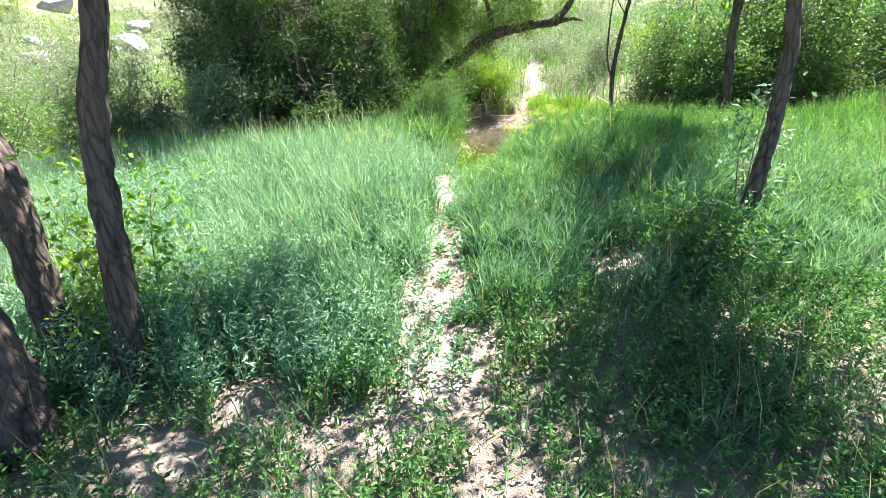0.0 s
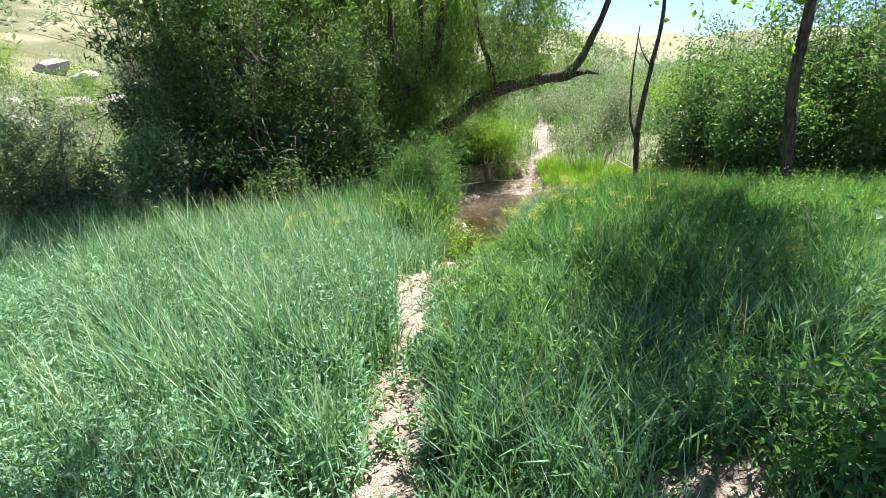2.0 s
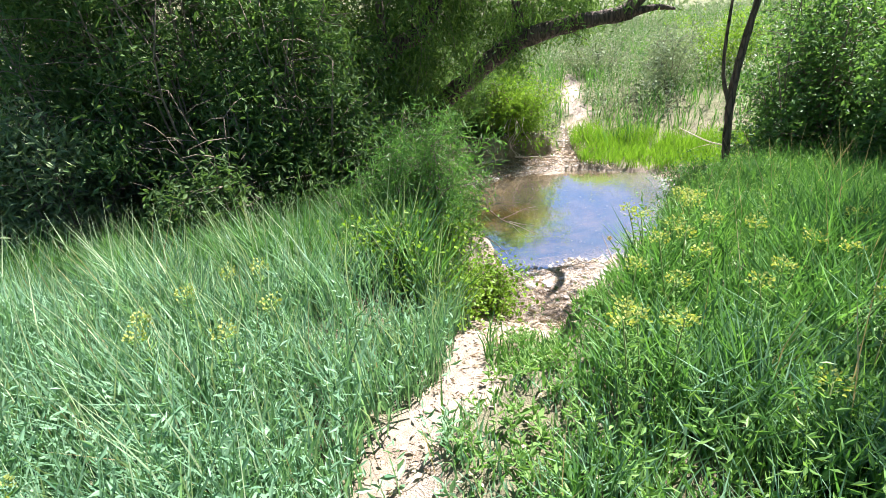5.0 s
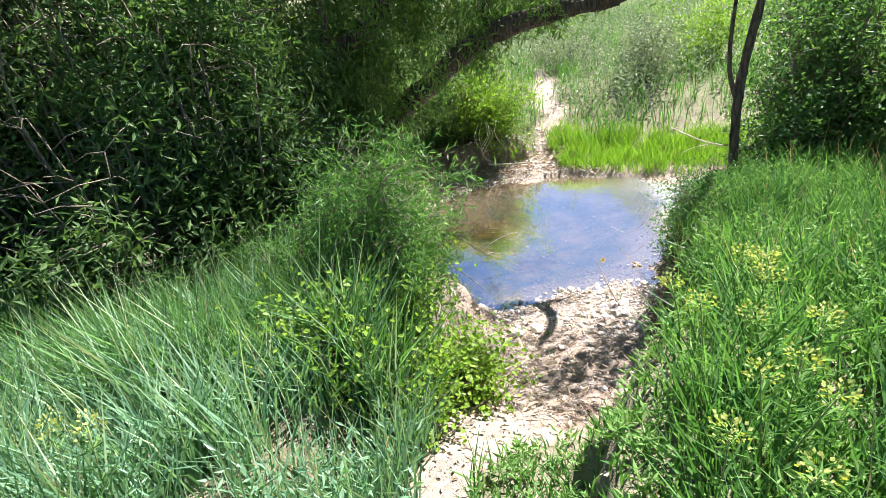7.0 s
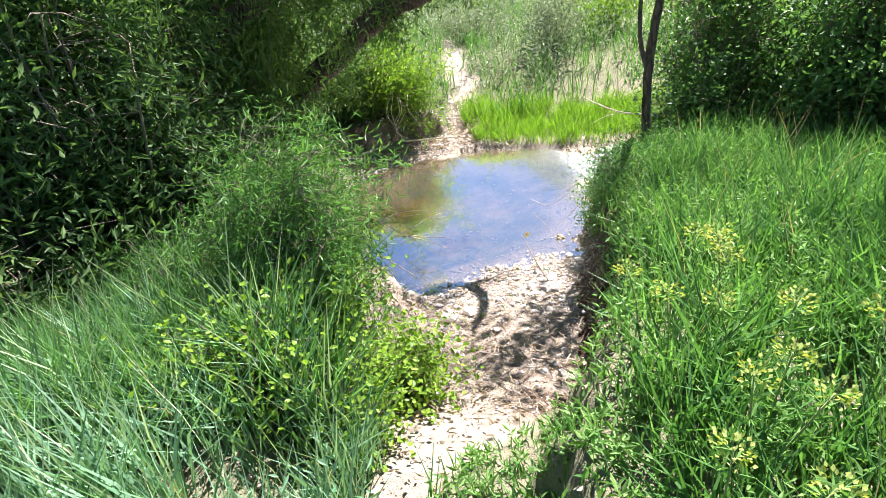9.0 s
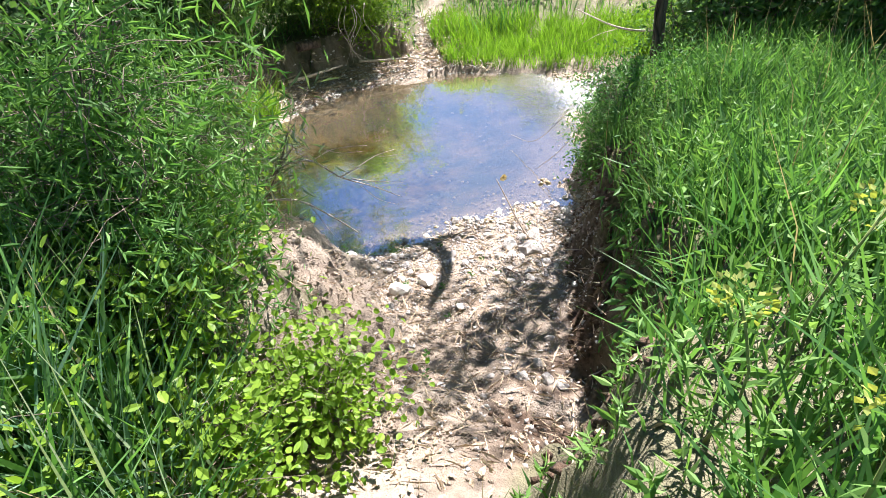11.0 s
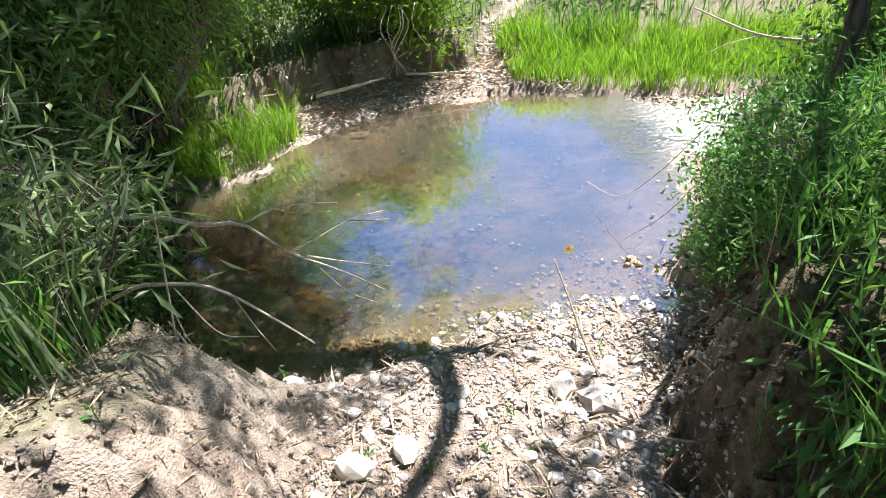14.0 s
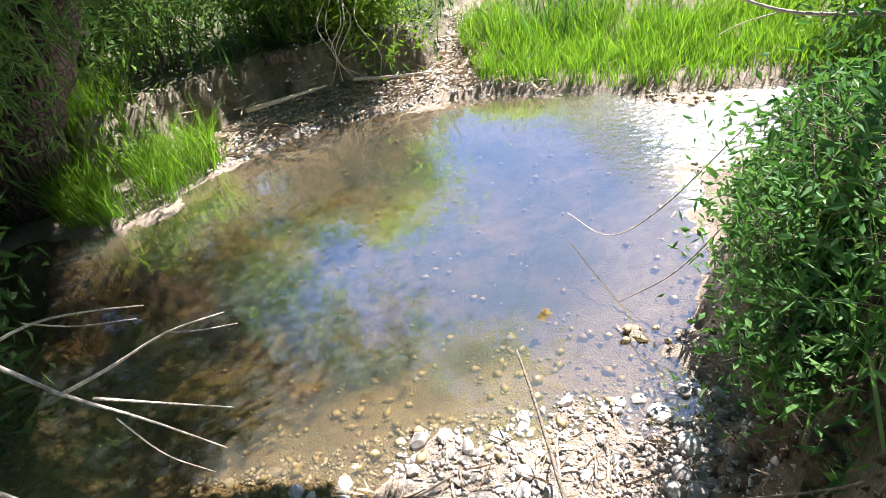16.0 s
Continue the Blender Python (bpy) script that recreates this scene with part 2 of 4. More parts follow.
def under_thing(ob, parent):
    """Makes ob, built in world places, a part of parent."""
    ob.parent = parent
    ob.matrix_parent_inverse = Matrix.Translation(-parent.location)
    return ob


def tube(points, radii, sides=7, rough=0.0, seed=0):
    """A round limb along points: vertices and quads, with an uneven skin."""
    P = np.asarray(points, float)
    n = len(P)
    r = np.interp(np.linspace(0, 1, n), np.linspace(0, 1, len(radii)), radii)
    d = np.gradient(P, axis=0)
    d /= np.linalg.norm(d, axis=1)[:, None] + 1e-9
    up = np.where(np.abs(d[:, 2:3]) > 0.9, np.array([[1.0, 0, 0]]), np.array([[0, 0, 1.0]]))
    a = np.cross(d, up)
    a /= np.linalg.norm(a, axis=1)[:, None] + 1e-9
    for i in range(1, n):
        a[i] = a[i - 1] - d[i] * (a[i - 1] @ d[i])
        a[i] /= np.linalg.norm(a[i]) + 1e-9
    c = np.cross(d, a)
    th = np.arange(sides) * 2 * np.pi / sides
    rr = r[:, None] * (1 + rough * (np.random.default_rng(seed).random((n, sides)) - 0.5) * 2)
    V = P[:, None] + rr[..., None] * (np.cos(th)[None, :, None] * a[:, None] + np.sin(th)[None, :, None] * c[:, None])
    V = V.reshape(-1, 3)
    i, j = np.meshgrid(np.arange(n - 1), np.arange(sides), indexing="ij")
    F = np.stack([i * sides + j, i * sides + (j + 1) % sides, (i + 1) * sides + (j + 1) % sides, (i + 1) * sides + j], -1).reshape(-1, 4)
    V = np.vstack([V, P[:1], P[-1:]])
    k = np.arange(sides)
    F = np.vstack([F, np.stack([(k + 1) % sides, k, np.full(sides, n * sides), np.full(sides, n * sides)], -1)])
    F[-sides:, 3] = F[-sides:, 2]
    tip = np.stack([(n - 1) * sides + k, (n - 1) * sides + (k + 1) % sides, np.full(sides, n * sides + 1)], -1)
    base = np.stack([(k + 1) % sides, k, np.full(sides, n * sides)], -1)
    return V, [F[:-sides], tip, base]


def joined(pieces):
    V, Q, T, off = [], [], [], 0
    for v, fs in pieces:
        V.append(v)
        for f in fs:
            (Q if f.shape[1] == 4 else T).append(f + off)
        off += len(v)
    return np.vstack(V), ([np.vstack(Q)] if Q else []) + ([np.vstack(T)] if T else [])


def smooth_line(points, n):
    """n points on a smooth line through the given ones."""
    P = np.asarray(points, float)
    P = np.vstack([2 * P[0] - P[1], P, 2 * P[-1] - P[-2]])
    m = len(P) - 3
    s = np.linspace(0, m - 1e-6, n)
    i = s.astype(int)
    t = (s - i)[:, None]
    a, b_, c, d = P[i], P[i + 1], P[i + 2], P[i + 3]
    return 0.5 * (2 * b_ + (c - a) * t + (2 * a - 5 * b_ + 4 * c - d) * t ** 2 + (3 * b_ - a - 3 * c + d) * t ** 3)


def leaves(base, direc, length, width, bend=0.25, r=rng):
    """Pointed leaves: base points, directions, lengths, widths. Four triangles, folded along the rib."""
    n = len(base)
    direc = direc / (np.linalg.norm(direc, axis=1)[:, None] + 1e-9)
    side = np.cross(direc, r.normal(size=(n, 3)))
    side /= np.linalg.norm(side, axis=1)[:, None] + 1e-9
    nor = np.cross(side, direc)
    L, W = length[:, None], width[:, None]
    mid = base + direc * L * 0.45 + nor * L * bend * 0.3
    tip = base + direc * L * 0.97
    V = np.stack([base, mid + side * W / 2, tip, mid - side * W / 2], 1).reshape(-1, 3)
    k = np.arange(n)[:, None] * 4
    return V, np.vstack([k + [0, 1, 2], k + [0, 2, 3]])


def round_leaves(base, direc, length, width, r=rng):
    """Rounded leaflets of six triangles, cupped a little."""
    n = len(base)
    direc = direc / (np.linalg.norm(direc, axis=1)[:, None] + 1e-9)
    side = np.cross(direc, r.normal(size=(n, 3)) * 0.4 + np.array([0, 0, 1.0]))
    side /= np.linalg.norm(side, axis=1)[:, None] + 1e-9
    nor = np.cross(side, direc)
    L, W = length[:, None], width[:, None]
    rim = [base]
    for f, w in ((0.25, 0.42), (0.62, 0.5), (0.9, 0.26)):
        rim.append(base + direc * L * f + side * W * w + nor * W * 0.15)
    rim.append(base + direc * L)
    for f, w in ((0.9, 0.26), (0.62, 0.5), (0.25, 0.42)):
        rim.append(base + direc * L * f - side * W * w + nor * W * 0.15)
    V = np.stack(rim, 1).reshape(-1, 3)
    k = np.arange(n)[:, None] * 8
    return V, np.vstack([k + [0, 1, 4], k + [1, 2, 4], k + [2, 3, 4], k + [0, 4, 7], k + [7, 4, 6], k + [6, 4, 5]])


def blades(x, y, z, height, width, lean, r=rng, fold=0.0):
    """Grass blades: a tapered strip of three pieces that bends over."""
    n = len(x)
    th = r.random(n) * 2 * np.pi
    ph = r.random(n) * 2 * np.pi
    d = np.stack([np.cos(th), np.sin(th)], 1) * (lean * height)[:, None]
    s = np.stack([np.cos(ph), np.sin(ph)], 1)
    rows = []
    for f, w in ((0, 0.8), (0.5, 1.0)):
        c = np.stack([x, y], 1) + d * f ** 1.8
        zz = z + height * (f - 0.22 * lean * f ** 2.5)
        for sg in (-1, 1):
            rows.append(np.column_stack([c + sg * s * (width * w / 2)[:, None], zz]))
    rows.append(np.column_stack([np.stack([x, y], 1) + d, z + height * (1 - 0.35 * lean)]))
    V = np.stack(rows, 1).reshape(-1, 3)
    k = np.arange(n)[:, None] * 5
    return V, np.vstack([k + [0, 1, 3], k + [0, 3, 2], k + [2, 3, 4]])


# ---------- the ground ----------
def S(v, a, b_):
    t = np.clip((v - a) / (b_ - a), 0, 1)
    return t * t * (3 - 2 * t)


POND = np.array([(-0.25, 10.95), (0.0, 10.62), (0.35, 10.6), (0.72, 10.67), (1.1, 10.74), (1.5, 10.75), (1.85, 10.92), (2.15, 11.15), (2.42, 11.55), (2.62, 12.0),
                 (3.2, 12.12), (4.4, 12.0), (7.0, 11.5), (7.2, 12.2), (4.6, 12.75), (3.7, 12.75), (3.17, 12.95), (2.56, 13.3), (1.98, 13.68), (1.27, 13.76), (0.68, 13.67), (0.09, 13.31),
                 (-0.13, 12.85), (-0.38, 12.65), (-1.03, 12.75), (-3.0, 13.2), (-6.0, 13.4), (-6.0, 12.3), (-3.0, 12.0), (-0.9, 11.6)])
# the trodden way down to the water: x, y, height, half width
WAY = np.array([(0.25, 1.0, 1.28, 0.2), (0.05, 4.0, 1.27, 0.07), (-0.18, 5.1, 1.26, 0.14), (-0.06, 5.5, 1.28, 0.12), (0.03, 5.9, 1.29, 0.07), (-0.07, 6.25, 1.28, 0.06), (-0.03, 6.75, 1.29, 0.06), (-0.04, 7.4, 1.22, 0.09), (0.1, 8.05, 1.0, 0.36), (0.26, 8.45, 0.86, 0.34),
                (0.47, 8.82, 0.66, 0.3), (0.8, 9.22, 0.37, 0.35), (1.0, 9.65, 0.2, 0.36), (1.12, 10.2, 0.1, 0.5), (1.25, 10.9, -0.02, 0.75)])
FARWAY = np.array([(1.75, 13.5, 0.0, 0.5), (1.9, 14.0, 0.1, 0.22), (2.15, 14.7, 0.32, 0.14), (2.3, 16.0, 0.55, 0.08), (2.6, 18.0, 0.7, 0.05)])


def polydist(x, y, P):
    """Distance to a closed outline, negative inside."""
    d = np.full(x.shape, 1e9)
    inside = np.zeros(x.shape, bool)
    for (ax, ay), (bx, by) in zip(P, np.roll(P, -1, 0)):
        t = np.clip(((x - ax) * (bx - ax) + (y - ay) * (by - ay)) / ((bx - ax) ** 2 + (by - ay) ** 2), 0, 1)
        d = np.minimum(d, np.hypot(x - ax - t * (bx - ax), y - ay - t * (by - ay)))
        cross = (ay > y) != (by > y)
        inside ^= cross & (x < (bx - ax) * (y - ay) / (by - ay + 1e-12) + ax)
    return np.where(inside, -d, d)


def waydist(x, y, W):
    """Distance to a way, and its height and half width there."""
    d = np.full(x.shape, 1e9)
    h, w = np.zeros(x.shape), np.zeros(x.shape)
    for a, b_ in zip(W[:-1], W[1:]):
        t = np.clip(((x - a[0]) * (b_[0] - a[0]) + (y - a[1]) * (b_[1] - a[1])) / ((b_[0] - a[0]) ** 2 + (b_[1] - a[1]) ** 2), 0, 1)
        dd = np.hypot(x - a[0] - t * (b_[0] - a[0]), y - a[1] - t * (b_[1] - a[1]))
        near = dd < d
        d = np.where(near, dd, d)
        h = np.where(near, a[2] + t * (b_[2] - a[2]), h)
        w = np.where(near, a[3] + t * (b_[3] - a[3]), w)
    return d, h, w


def wav(x, y, f, seed=0.0):
    """Cheap smooth unevenness between about -1 and 1."""
    return (np.sin(f * x + 1.7 * np.sin(0.7 * f * y + seed) + seed) + np.sin(1.13 * f * y + 1.3 * np.sin(0.9 * f * x + 2 * seed))) * 0.5


def ground_z(x, y):
    x, y = np.asarray(x, float), np.asarray(y, float)
    near = 1.28 - 0.5 * S(y, 7.4, 10.8) - 0.1 * S(x, 1.5, 3.5) * S(y, 4, 7) + 0.03 * wav(x, y, 1.9)
    far = 0.5 + 0.03 * np.clip(y - 14, 0, 30) + 0.06 * wav(x, y, 0.8, 2)
    t = near + (far - near) * S(y, 11.5, 14.0)
    left = np.clip(-x - 4.5 - 0.25 * np.clip(y - 10, 0, 200), 0, 60)
    t = t + 0.27 * left * S(y, 6, 16) * (1 - 0.4 * S(left, 10, 60)) 
    # the hill on one side, the open valley on the other
    r_ = np.hypot(x, y - 4)
    rise = np.interp(np.degrees(np.arctan2(x, y - 4)), (-180, -120, -60, -37, -15, 0, 12, 22, 35, 60, 110, 180), (-2, 5, 10, 9, 6, 3, -0.5, -6, -8, -9, -8, -2))
    skyline = 2.6 + np.minimum(r_, 400) * np.tan(np.radians(rise)) + 0.012 * r_ * wav(x, y, 0.06, 1)
    t = t + (skyline - t) * S(r_, 16, 60)
    d = polydist(x, y, POND)
    edge = 0.06 * wav(x, y, 9.0, 1) + 0.045 * wav(x, y, 23.0, 3) + 0.03 * wav(x, y, 51.0, 2)
    bank = S(d + edge, 0.0, 0.3) * 0.8 + S(d, 0.3, 1.0) * 0.2
    far_side = S(y, 12.4, 12.9)
    cut = 0.05 * S(d, 0, 0.3) + 0.1 * S(d, 0.2, 0.5) + 0.7 * S(d + edge, 0.5, 0.62) + 0.15 * S(d, 0.7, 1.5)
    meadow = 0.12 * S(d, 0, 0.15) + 0.88 * S(d, 0.2, 2.5)
    bank = bank + (cut + (meadow - cut) * S(x, 1.7, 2.2) - bank) * far_side
    low = S(x, 2.2, 2.5) * S(y, 10.9, 11.3) * (1 - far_side)
    bank = bank + (0.1 * S(d, 0, 0.15) + 0.9 * S(d, 0.2, 1.7) - bank) * low
    t = np.where(d > 0, bank * t, t)
    wd, wh, ww = waydist(x, y, WAY)
    right_of = S(x - (0.12 + 0.75 * (y - 8.6)), -0.1, 0.1)
    lumps = 0.035 * wav(x, y, 7.0, 1) + 0.02 * wav(x, y, 17.0, 3) + right_of * (0.05 * wav(x, y, 5.0, 6) + 0.03 * wav(x, y, 29.0, 2))
    wall = S(wd + lumps, ww, ww + 0.08 + (0.65 - 0.33 * right_of) * np.maximum(t - wh, 0))
    t = np.where(d > -0.3, np.minimum(t, wh + (t - wh) * wall), t)
    fd, fh, fw = waydist(x, y, FARWAY)
    t = np.where(d > 0, fh + (t - fh) * S(fd + 0.4 * edge, fw, fw + 0.4), t)
    bed = -0.02 - (0.26 + 0.3 * (1 - S(x, -0.6, 0.8))) * S(-d, 0.0, 1.1) - 0.02 * wav(x, y, 6, 4)
    t = np.where(d <= 0, np.minimum(bed, t), t)
    return t + 0.012 * wav(x, y, 14, 5) + 0.006 * wav(x, y, 41, 6)


def bare(x, y):
    """1 where the soil is trodden bare or under water, 0 where it is grown over."""
    d = polydist(x, y, POND)
    wd, wh, ww = waydist(x, y, WAY)
    fd, fh, fw = waydist(x, y, FARWAY)
    ww = ww * (1 - 0.65 * S(y, 7.2, 7.6) * (1 - S(y, 8.5, 8.9)))
    k = 1 - S(wd + 0.08 * wav(x, y, 7, 1), ww, ww + 0.12 - 0.1 * S(y, 7.6, 8.0) * (1 - S(y, 8.6, 9.0)) + 0.1 * S(y, 8.8, 9.2))
    k = np.maximum(k, 1 - S(fd + 0.1 * wav(x, y, 6), fw, fw + 0.2))
    k = np.maximum(k, 1 - S(d, 0.1, 0.3))
    k = np.maximum(k, (1 - S(d, 0.35, 0.75)) * S(y, 12.9, 13.5) * (1 - S(x, 1.9, 2.3)))
    for px, py, pr in ((0.95, 5.35, 0.24), (-0.45, 4.15, 0.26), (-0.05, 4.75, 0.22), (0.3, 9.35, 0.22), (0.4, 9.75, 0.22), (0.55, 10.1, 0.25), (-0.95, 4.4, 0.2), (-1.2, 4.1, 0.22)):
        k = np.maximum(k, 1 - S(np.hypot(x - px, y - py) + 0.1 * wav(x, y, 9, px), pr * 0.7, pr * 1.2))
    return k


# where walkers brush past, the plants are short
BRUSHED = np.array([(0.05, 4.6, 0, 0.06), (0.0, 5.8, 0, 0.05), (0.12, 7.0, 0, 0.1), (0.48, 7.95, 0, 0.2), (0.56, 8.25, 0, 0.22), (0.72, 8.8, 0, 0.25), (1.0, 9.2, 0, 0.2), (1.3, 9.95, 0, 0.2)])


def trampled(x, y):
    d, h, w = waydist(x, y, BRUSHED)
    shore = S(x, 2.2, 2.5) * S(y, 10.9, 11.2) * (1 - S(y, 12.2, 12.5)) * (1 - S(x, 3.6, 4.2))
    return (1 - 0.7 * (1 - S(d, w, w + 0.15))) * (1 - 0.55 * shore)


def axis(a, b_, step, lo, hi):
    fine = np.arange(a, b_ + step / 2, step)
    out, v, s = [], b_, step
    while v < hi:
        s *= 1.13
        v += s
        out.append(min(v, hi))
    low, v, s = [], a, step
    while v > lo:
        s *= 1.13
        v -= s
        low.append(max(v, lo))
    return np.concatenate([low[::-1], fine, out])


gx, gy = axis(-2.6, 4.2, 0.035, -900, 900), axis(3.2, 15.2, 0.035, -600, 1500)
X, Y = np.meshgrid(gx, gy)
Z = ground_z(X, Y)
slope = np.hypot(np.gradient(Z, axis=0) / np.gradient(Y, axis=0), np.gradient(Z, axis=1) / np.gradient(X, axis=1))
Z += rng.normal(size=Z.shape) * np.clip(slope, 0, 2) * 0.008 * (np.hypot(X - 1, Y - 10) < 5) + rng.normal(size=Z.shape) * 0.003 * (np.hypot(X - 1, Y - 9) < 6)
nx, ny = len(gx), len(gy)
i, j = np.meshgrid(np.arange(ny - 1), np.arange(nx - 1), indexing="ij")
F = np.stack([i * nx + j, i * nx + j + 1, (i + 1) * nx + j + 1, (i + 1) * nx + j], -1).reshape(-1, 4)
ground = mesh_ob("ground", np.stack([X, Y, Z], -1).reshape(-1, 3), F, M_SOIL, smooth=True)
tagged(ground, "sandy tan soil with eroded stream banks and a trodden path", "ground", kind="structure")
turf_at = ground.data.attributes.new("turf", "FLOAT", "POINT")
turf_at.data.foreach_set("value", (np.maximum(0.7, np.maximum(S(np.hypot(X - 1, Y - 9), 4.5, 7), S(Y, 13.9, 14.4))) * (1 - bare(X, Y))).reshape(-1))

algae_at = ground.data.attributes.new("algae", "FLOAT", "POINT")
algae_at.data.foreach_set("value", (0.95 * S(-polydist(X, Y, POND) + 0.12 * wav(X, Y, 5, 2), 0.12, 0.6)).reshape(-1))

# reddish-brown earth on the cut bank, with its shade painted into the colour
shaded_earth_at = ground.data.attributes.new("shaded_earth", "FLOAT", "POINT")
shaded_earth_at.data.foreach_set("value", (S(X - (0.12 + 0.75 * (Y - 8.6)) + 0.1 * wav(X, Y, 8, 3), 0.2, 0.45) * S(slope, 0.12, 0.5) * S(Y, 8.6, 9.0) * (1 - S(Y, 12.2, 12.6))).reshape(-1))

# the water: one sheet that runs under the banks
wx, wy = np.arange(-6.2, 7.4, 0.12), np.arange(10.2, 14.3, 0.12)
X, Y = np.meshgrid(wx, wy)
nx, ny = len(wx), len(wy)
i, j = np.meshgrid(np.arange(ny - 1), np.arange(nx - 1), indexing="ij")
F = np.stack([i * nx + j, i * nx + j + 1, (i + 1) * nx + j + 1, (i + 1) * nx + j], -1).reshape(-1, 4)
keep = (polydist(X, Y, POND).reshape(-1)[F] < 0.35).any(1)
water = mesh_ob("water", np.stack([X, Y, 0 * X - 0.012], -1).reshape(-1, 3), F[keep], M_WATER, smooth=True)
tagged(water, "clear shallow stream pool reflecting blue sky", "water", kind="structure")


# ---------- grass ----------
def scatter(n, x0, x1, y0, y1, r=rng):
    return x0 + r.random(n) * (x1 - x0), y0 + r.random(n) * (y1 - y0)


def grass(name, label, n, box, material, height, width, lean, keep_fn):
    x, y = scatter(n, *box)
    ok = ((rng.random(n) > bare(x, y)) | (name in ("mound_grass", "shore_grass"))) & (polydist(x, y, POND) > 0.0) & (rng.random(n) < keep_fn(x, y) * np.clip(0.75 + 0.6 * wav(x, y, 11.0, 2) + 0.3 * wav(x, y, 3.7, 5), 0.1, 1))
    x, y = x[ok], y[ok]
    h = height * (0.5 + 0.7 * rng.random(len(x))) * (1 + 0.22 * wav(x, y, 2.1, 3) + 0.25 * wav(x, y, 8.3, 1)) * trampled(x, y)
    V, F = blades(x, y, ground_z(x, y) - 0.01, h, width * (0.7 + 0.6 * rng.random(len(x))), lean * (0.4 + rng.random(len(x))))
    ob = mesh_ob(name, V, F, material)
    return tagged(ob, label, "grass", kind="stuff")


def near_fade(x, y):
    return np.clip(1.25 - np.hypot(x, y - 6) / 14, 0.15, 1)


right_far = lambda x, y: right_side(x, y) * S(y + 0.3 * wav(x, y, 2), 6.0, 7.4)
right_side = lambda x, y: near_fade(x, y) * S(x + 0.2 * wav(x, y, 3), -0.05, 0.2) * (1 - S(y, 8.4, 8.8) * (1 - S(x - 0.55 * (y - 9.2), 1.2, 1.45)))
left_on = lambda x, y: near_fade(x, y) * (1 - S(x, 0.0, 0.3))
grass("meadow_grass", "tall blue-green meadow grass beside the path", 95000, (-5, 0.4, 5.0, 9.2), M_GRASS_BLUE, 0.36, 0.0075, 0.4, left_on)
grass("shaded_grass", "lush dark green grass along the thicket", 42000, (-5, 0.1, 8.6, 11.0), M_GRASS_GREEN, 0.42, 0.008, 0.45, left_on)
grass("bank_grass", "fresh green grass on the bank beside the path", 135000, (-0.1, 6.5, 5.8, 12.0), M_GRASS_GREEN, 0.31, 0.0075, 0.45, right_far)
grass("verge_grass", "blue-green grass along the path", 42000, (0.0, 4.5, 5.0, 7.6), M_GRASS_BLUE, 0.3, 0.007, 0.45, right_side)
grass("seed_stalks", "tall thin pale seed stalks above the grass", 9000, (-4.5, 0.2, 5.2, 10.2), M_STALK, 0.5, 0.005, 0.25, left_on)
grass("low_grass", "sparse short grass among bare soil", 42000, (-4, 5, 1.0, 6.4), M_GRASS_BLUE, 0.2, 0.007, 0.5, lambda x, y: 0.8 + 0 * x)
grass("shore_grass", "bright lime-green grass along the far shore", 42000, (1.9, 6.5, 12.6, 14.8), M_GRASS_LIME, 0.23, 0.006, 0.45, lambda x, y: S(polydist(x, y, POND), 0.0, 0.06) * (1 - S(polydist(x, y, POND), 0.8, 1.3)))
grass("mound_grass", "green grass tuft hanging over the stream edge", 9000, (-1.1, 0.3, 12.5, 13.9), M_GRASS_LIME, 0.36, 0.006, 0.5, lambda x, y: 1.0 * (np.hypot((x + 0.35) / 0.5, (y - 13.1) / 0.5) < 1))
grass("far_meadow", "pale green meadow grass on the rising hillside", 90000, (-16, 14, 14, 32), M_GRASS_GREEN, 0.4, 0.014, 0.35, lambda x, y: np.clip(1.4 - np.hypot(x - 1, y - 13) / 16, 0.1, 1))
grass("dry_grass", "thin straw-coloured dry stems among the green grass", 6000, (-5, 6, 3.5, 12), M_STRAW, 0.5, 0.003, 0.3, lambda x, y: 0.6 + 0 * x)


def weeds(name, label, n, box, material, height, leaf, per, keep_fn):
    """Leafy weeds: thin stems set round with narrow leaves."""
    x, y = scatter(n, *box)
    ok = (rng.random(n) > bare(x, y) * 0.85) & (rng.random(n) < keep_fn(x, y)) & (polydist(x, y, POND) > 0.03)
    x, y = x[ok], y[ok]
    m = len(x)
    h = height * (0.5 + 0.7 * rng.random(m)) * (1 + 0.3 * wav(x, y, 2.7, 1)) * trampled(x, y)
    z = ground_z(x, y)
    tilt = rng.normal(size=(m, 2)) * 0.18
    f = np.linspace(0.12, 1.0, per)
    base = np.stack([x[:, None] + tilt[:, :1] * h[:, None] * f, y[:, None] + tilt[:, 1:] * h[:, None] * f, z[:, None] + h[:, None] * f], -1).reshape(-1, 3)
    a = (np.arange(per)[None] * 2.4 + rng.random((m, 1)) * 6.28).reshape(-1)
    el = rng.normal(0.5, 0.3, m * per)
    d = np.stack([np.cos(a) * np.cos(el), np.sin(a) * np.cos(el), np.sin(el)], -1)
    ff = np.tile(f, m)
    L = leaf[0] * (1.15 - 0.6 * ff) * (0.7 + 0.6 * rng.random(m * per))
    V1, F1 = leaves(base, d, L, L * leaf[1] / leaf[0])
    V2, F2 = blades(x, y, z - 0.01, h, np.full(m, 0.004), np.full(m, 0.1))
    ob = mesh_ob(name, np.vstack([V1, V2]), [F1, F2 + len(V1)], material)
    return tagged(ob, label, "weeds", kind="stuff")


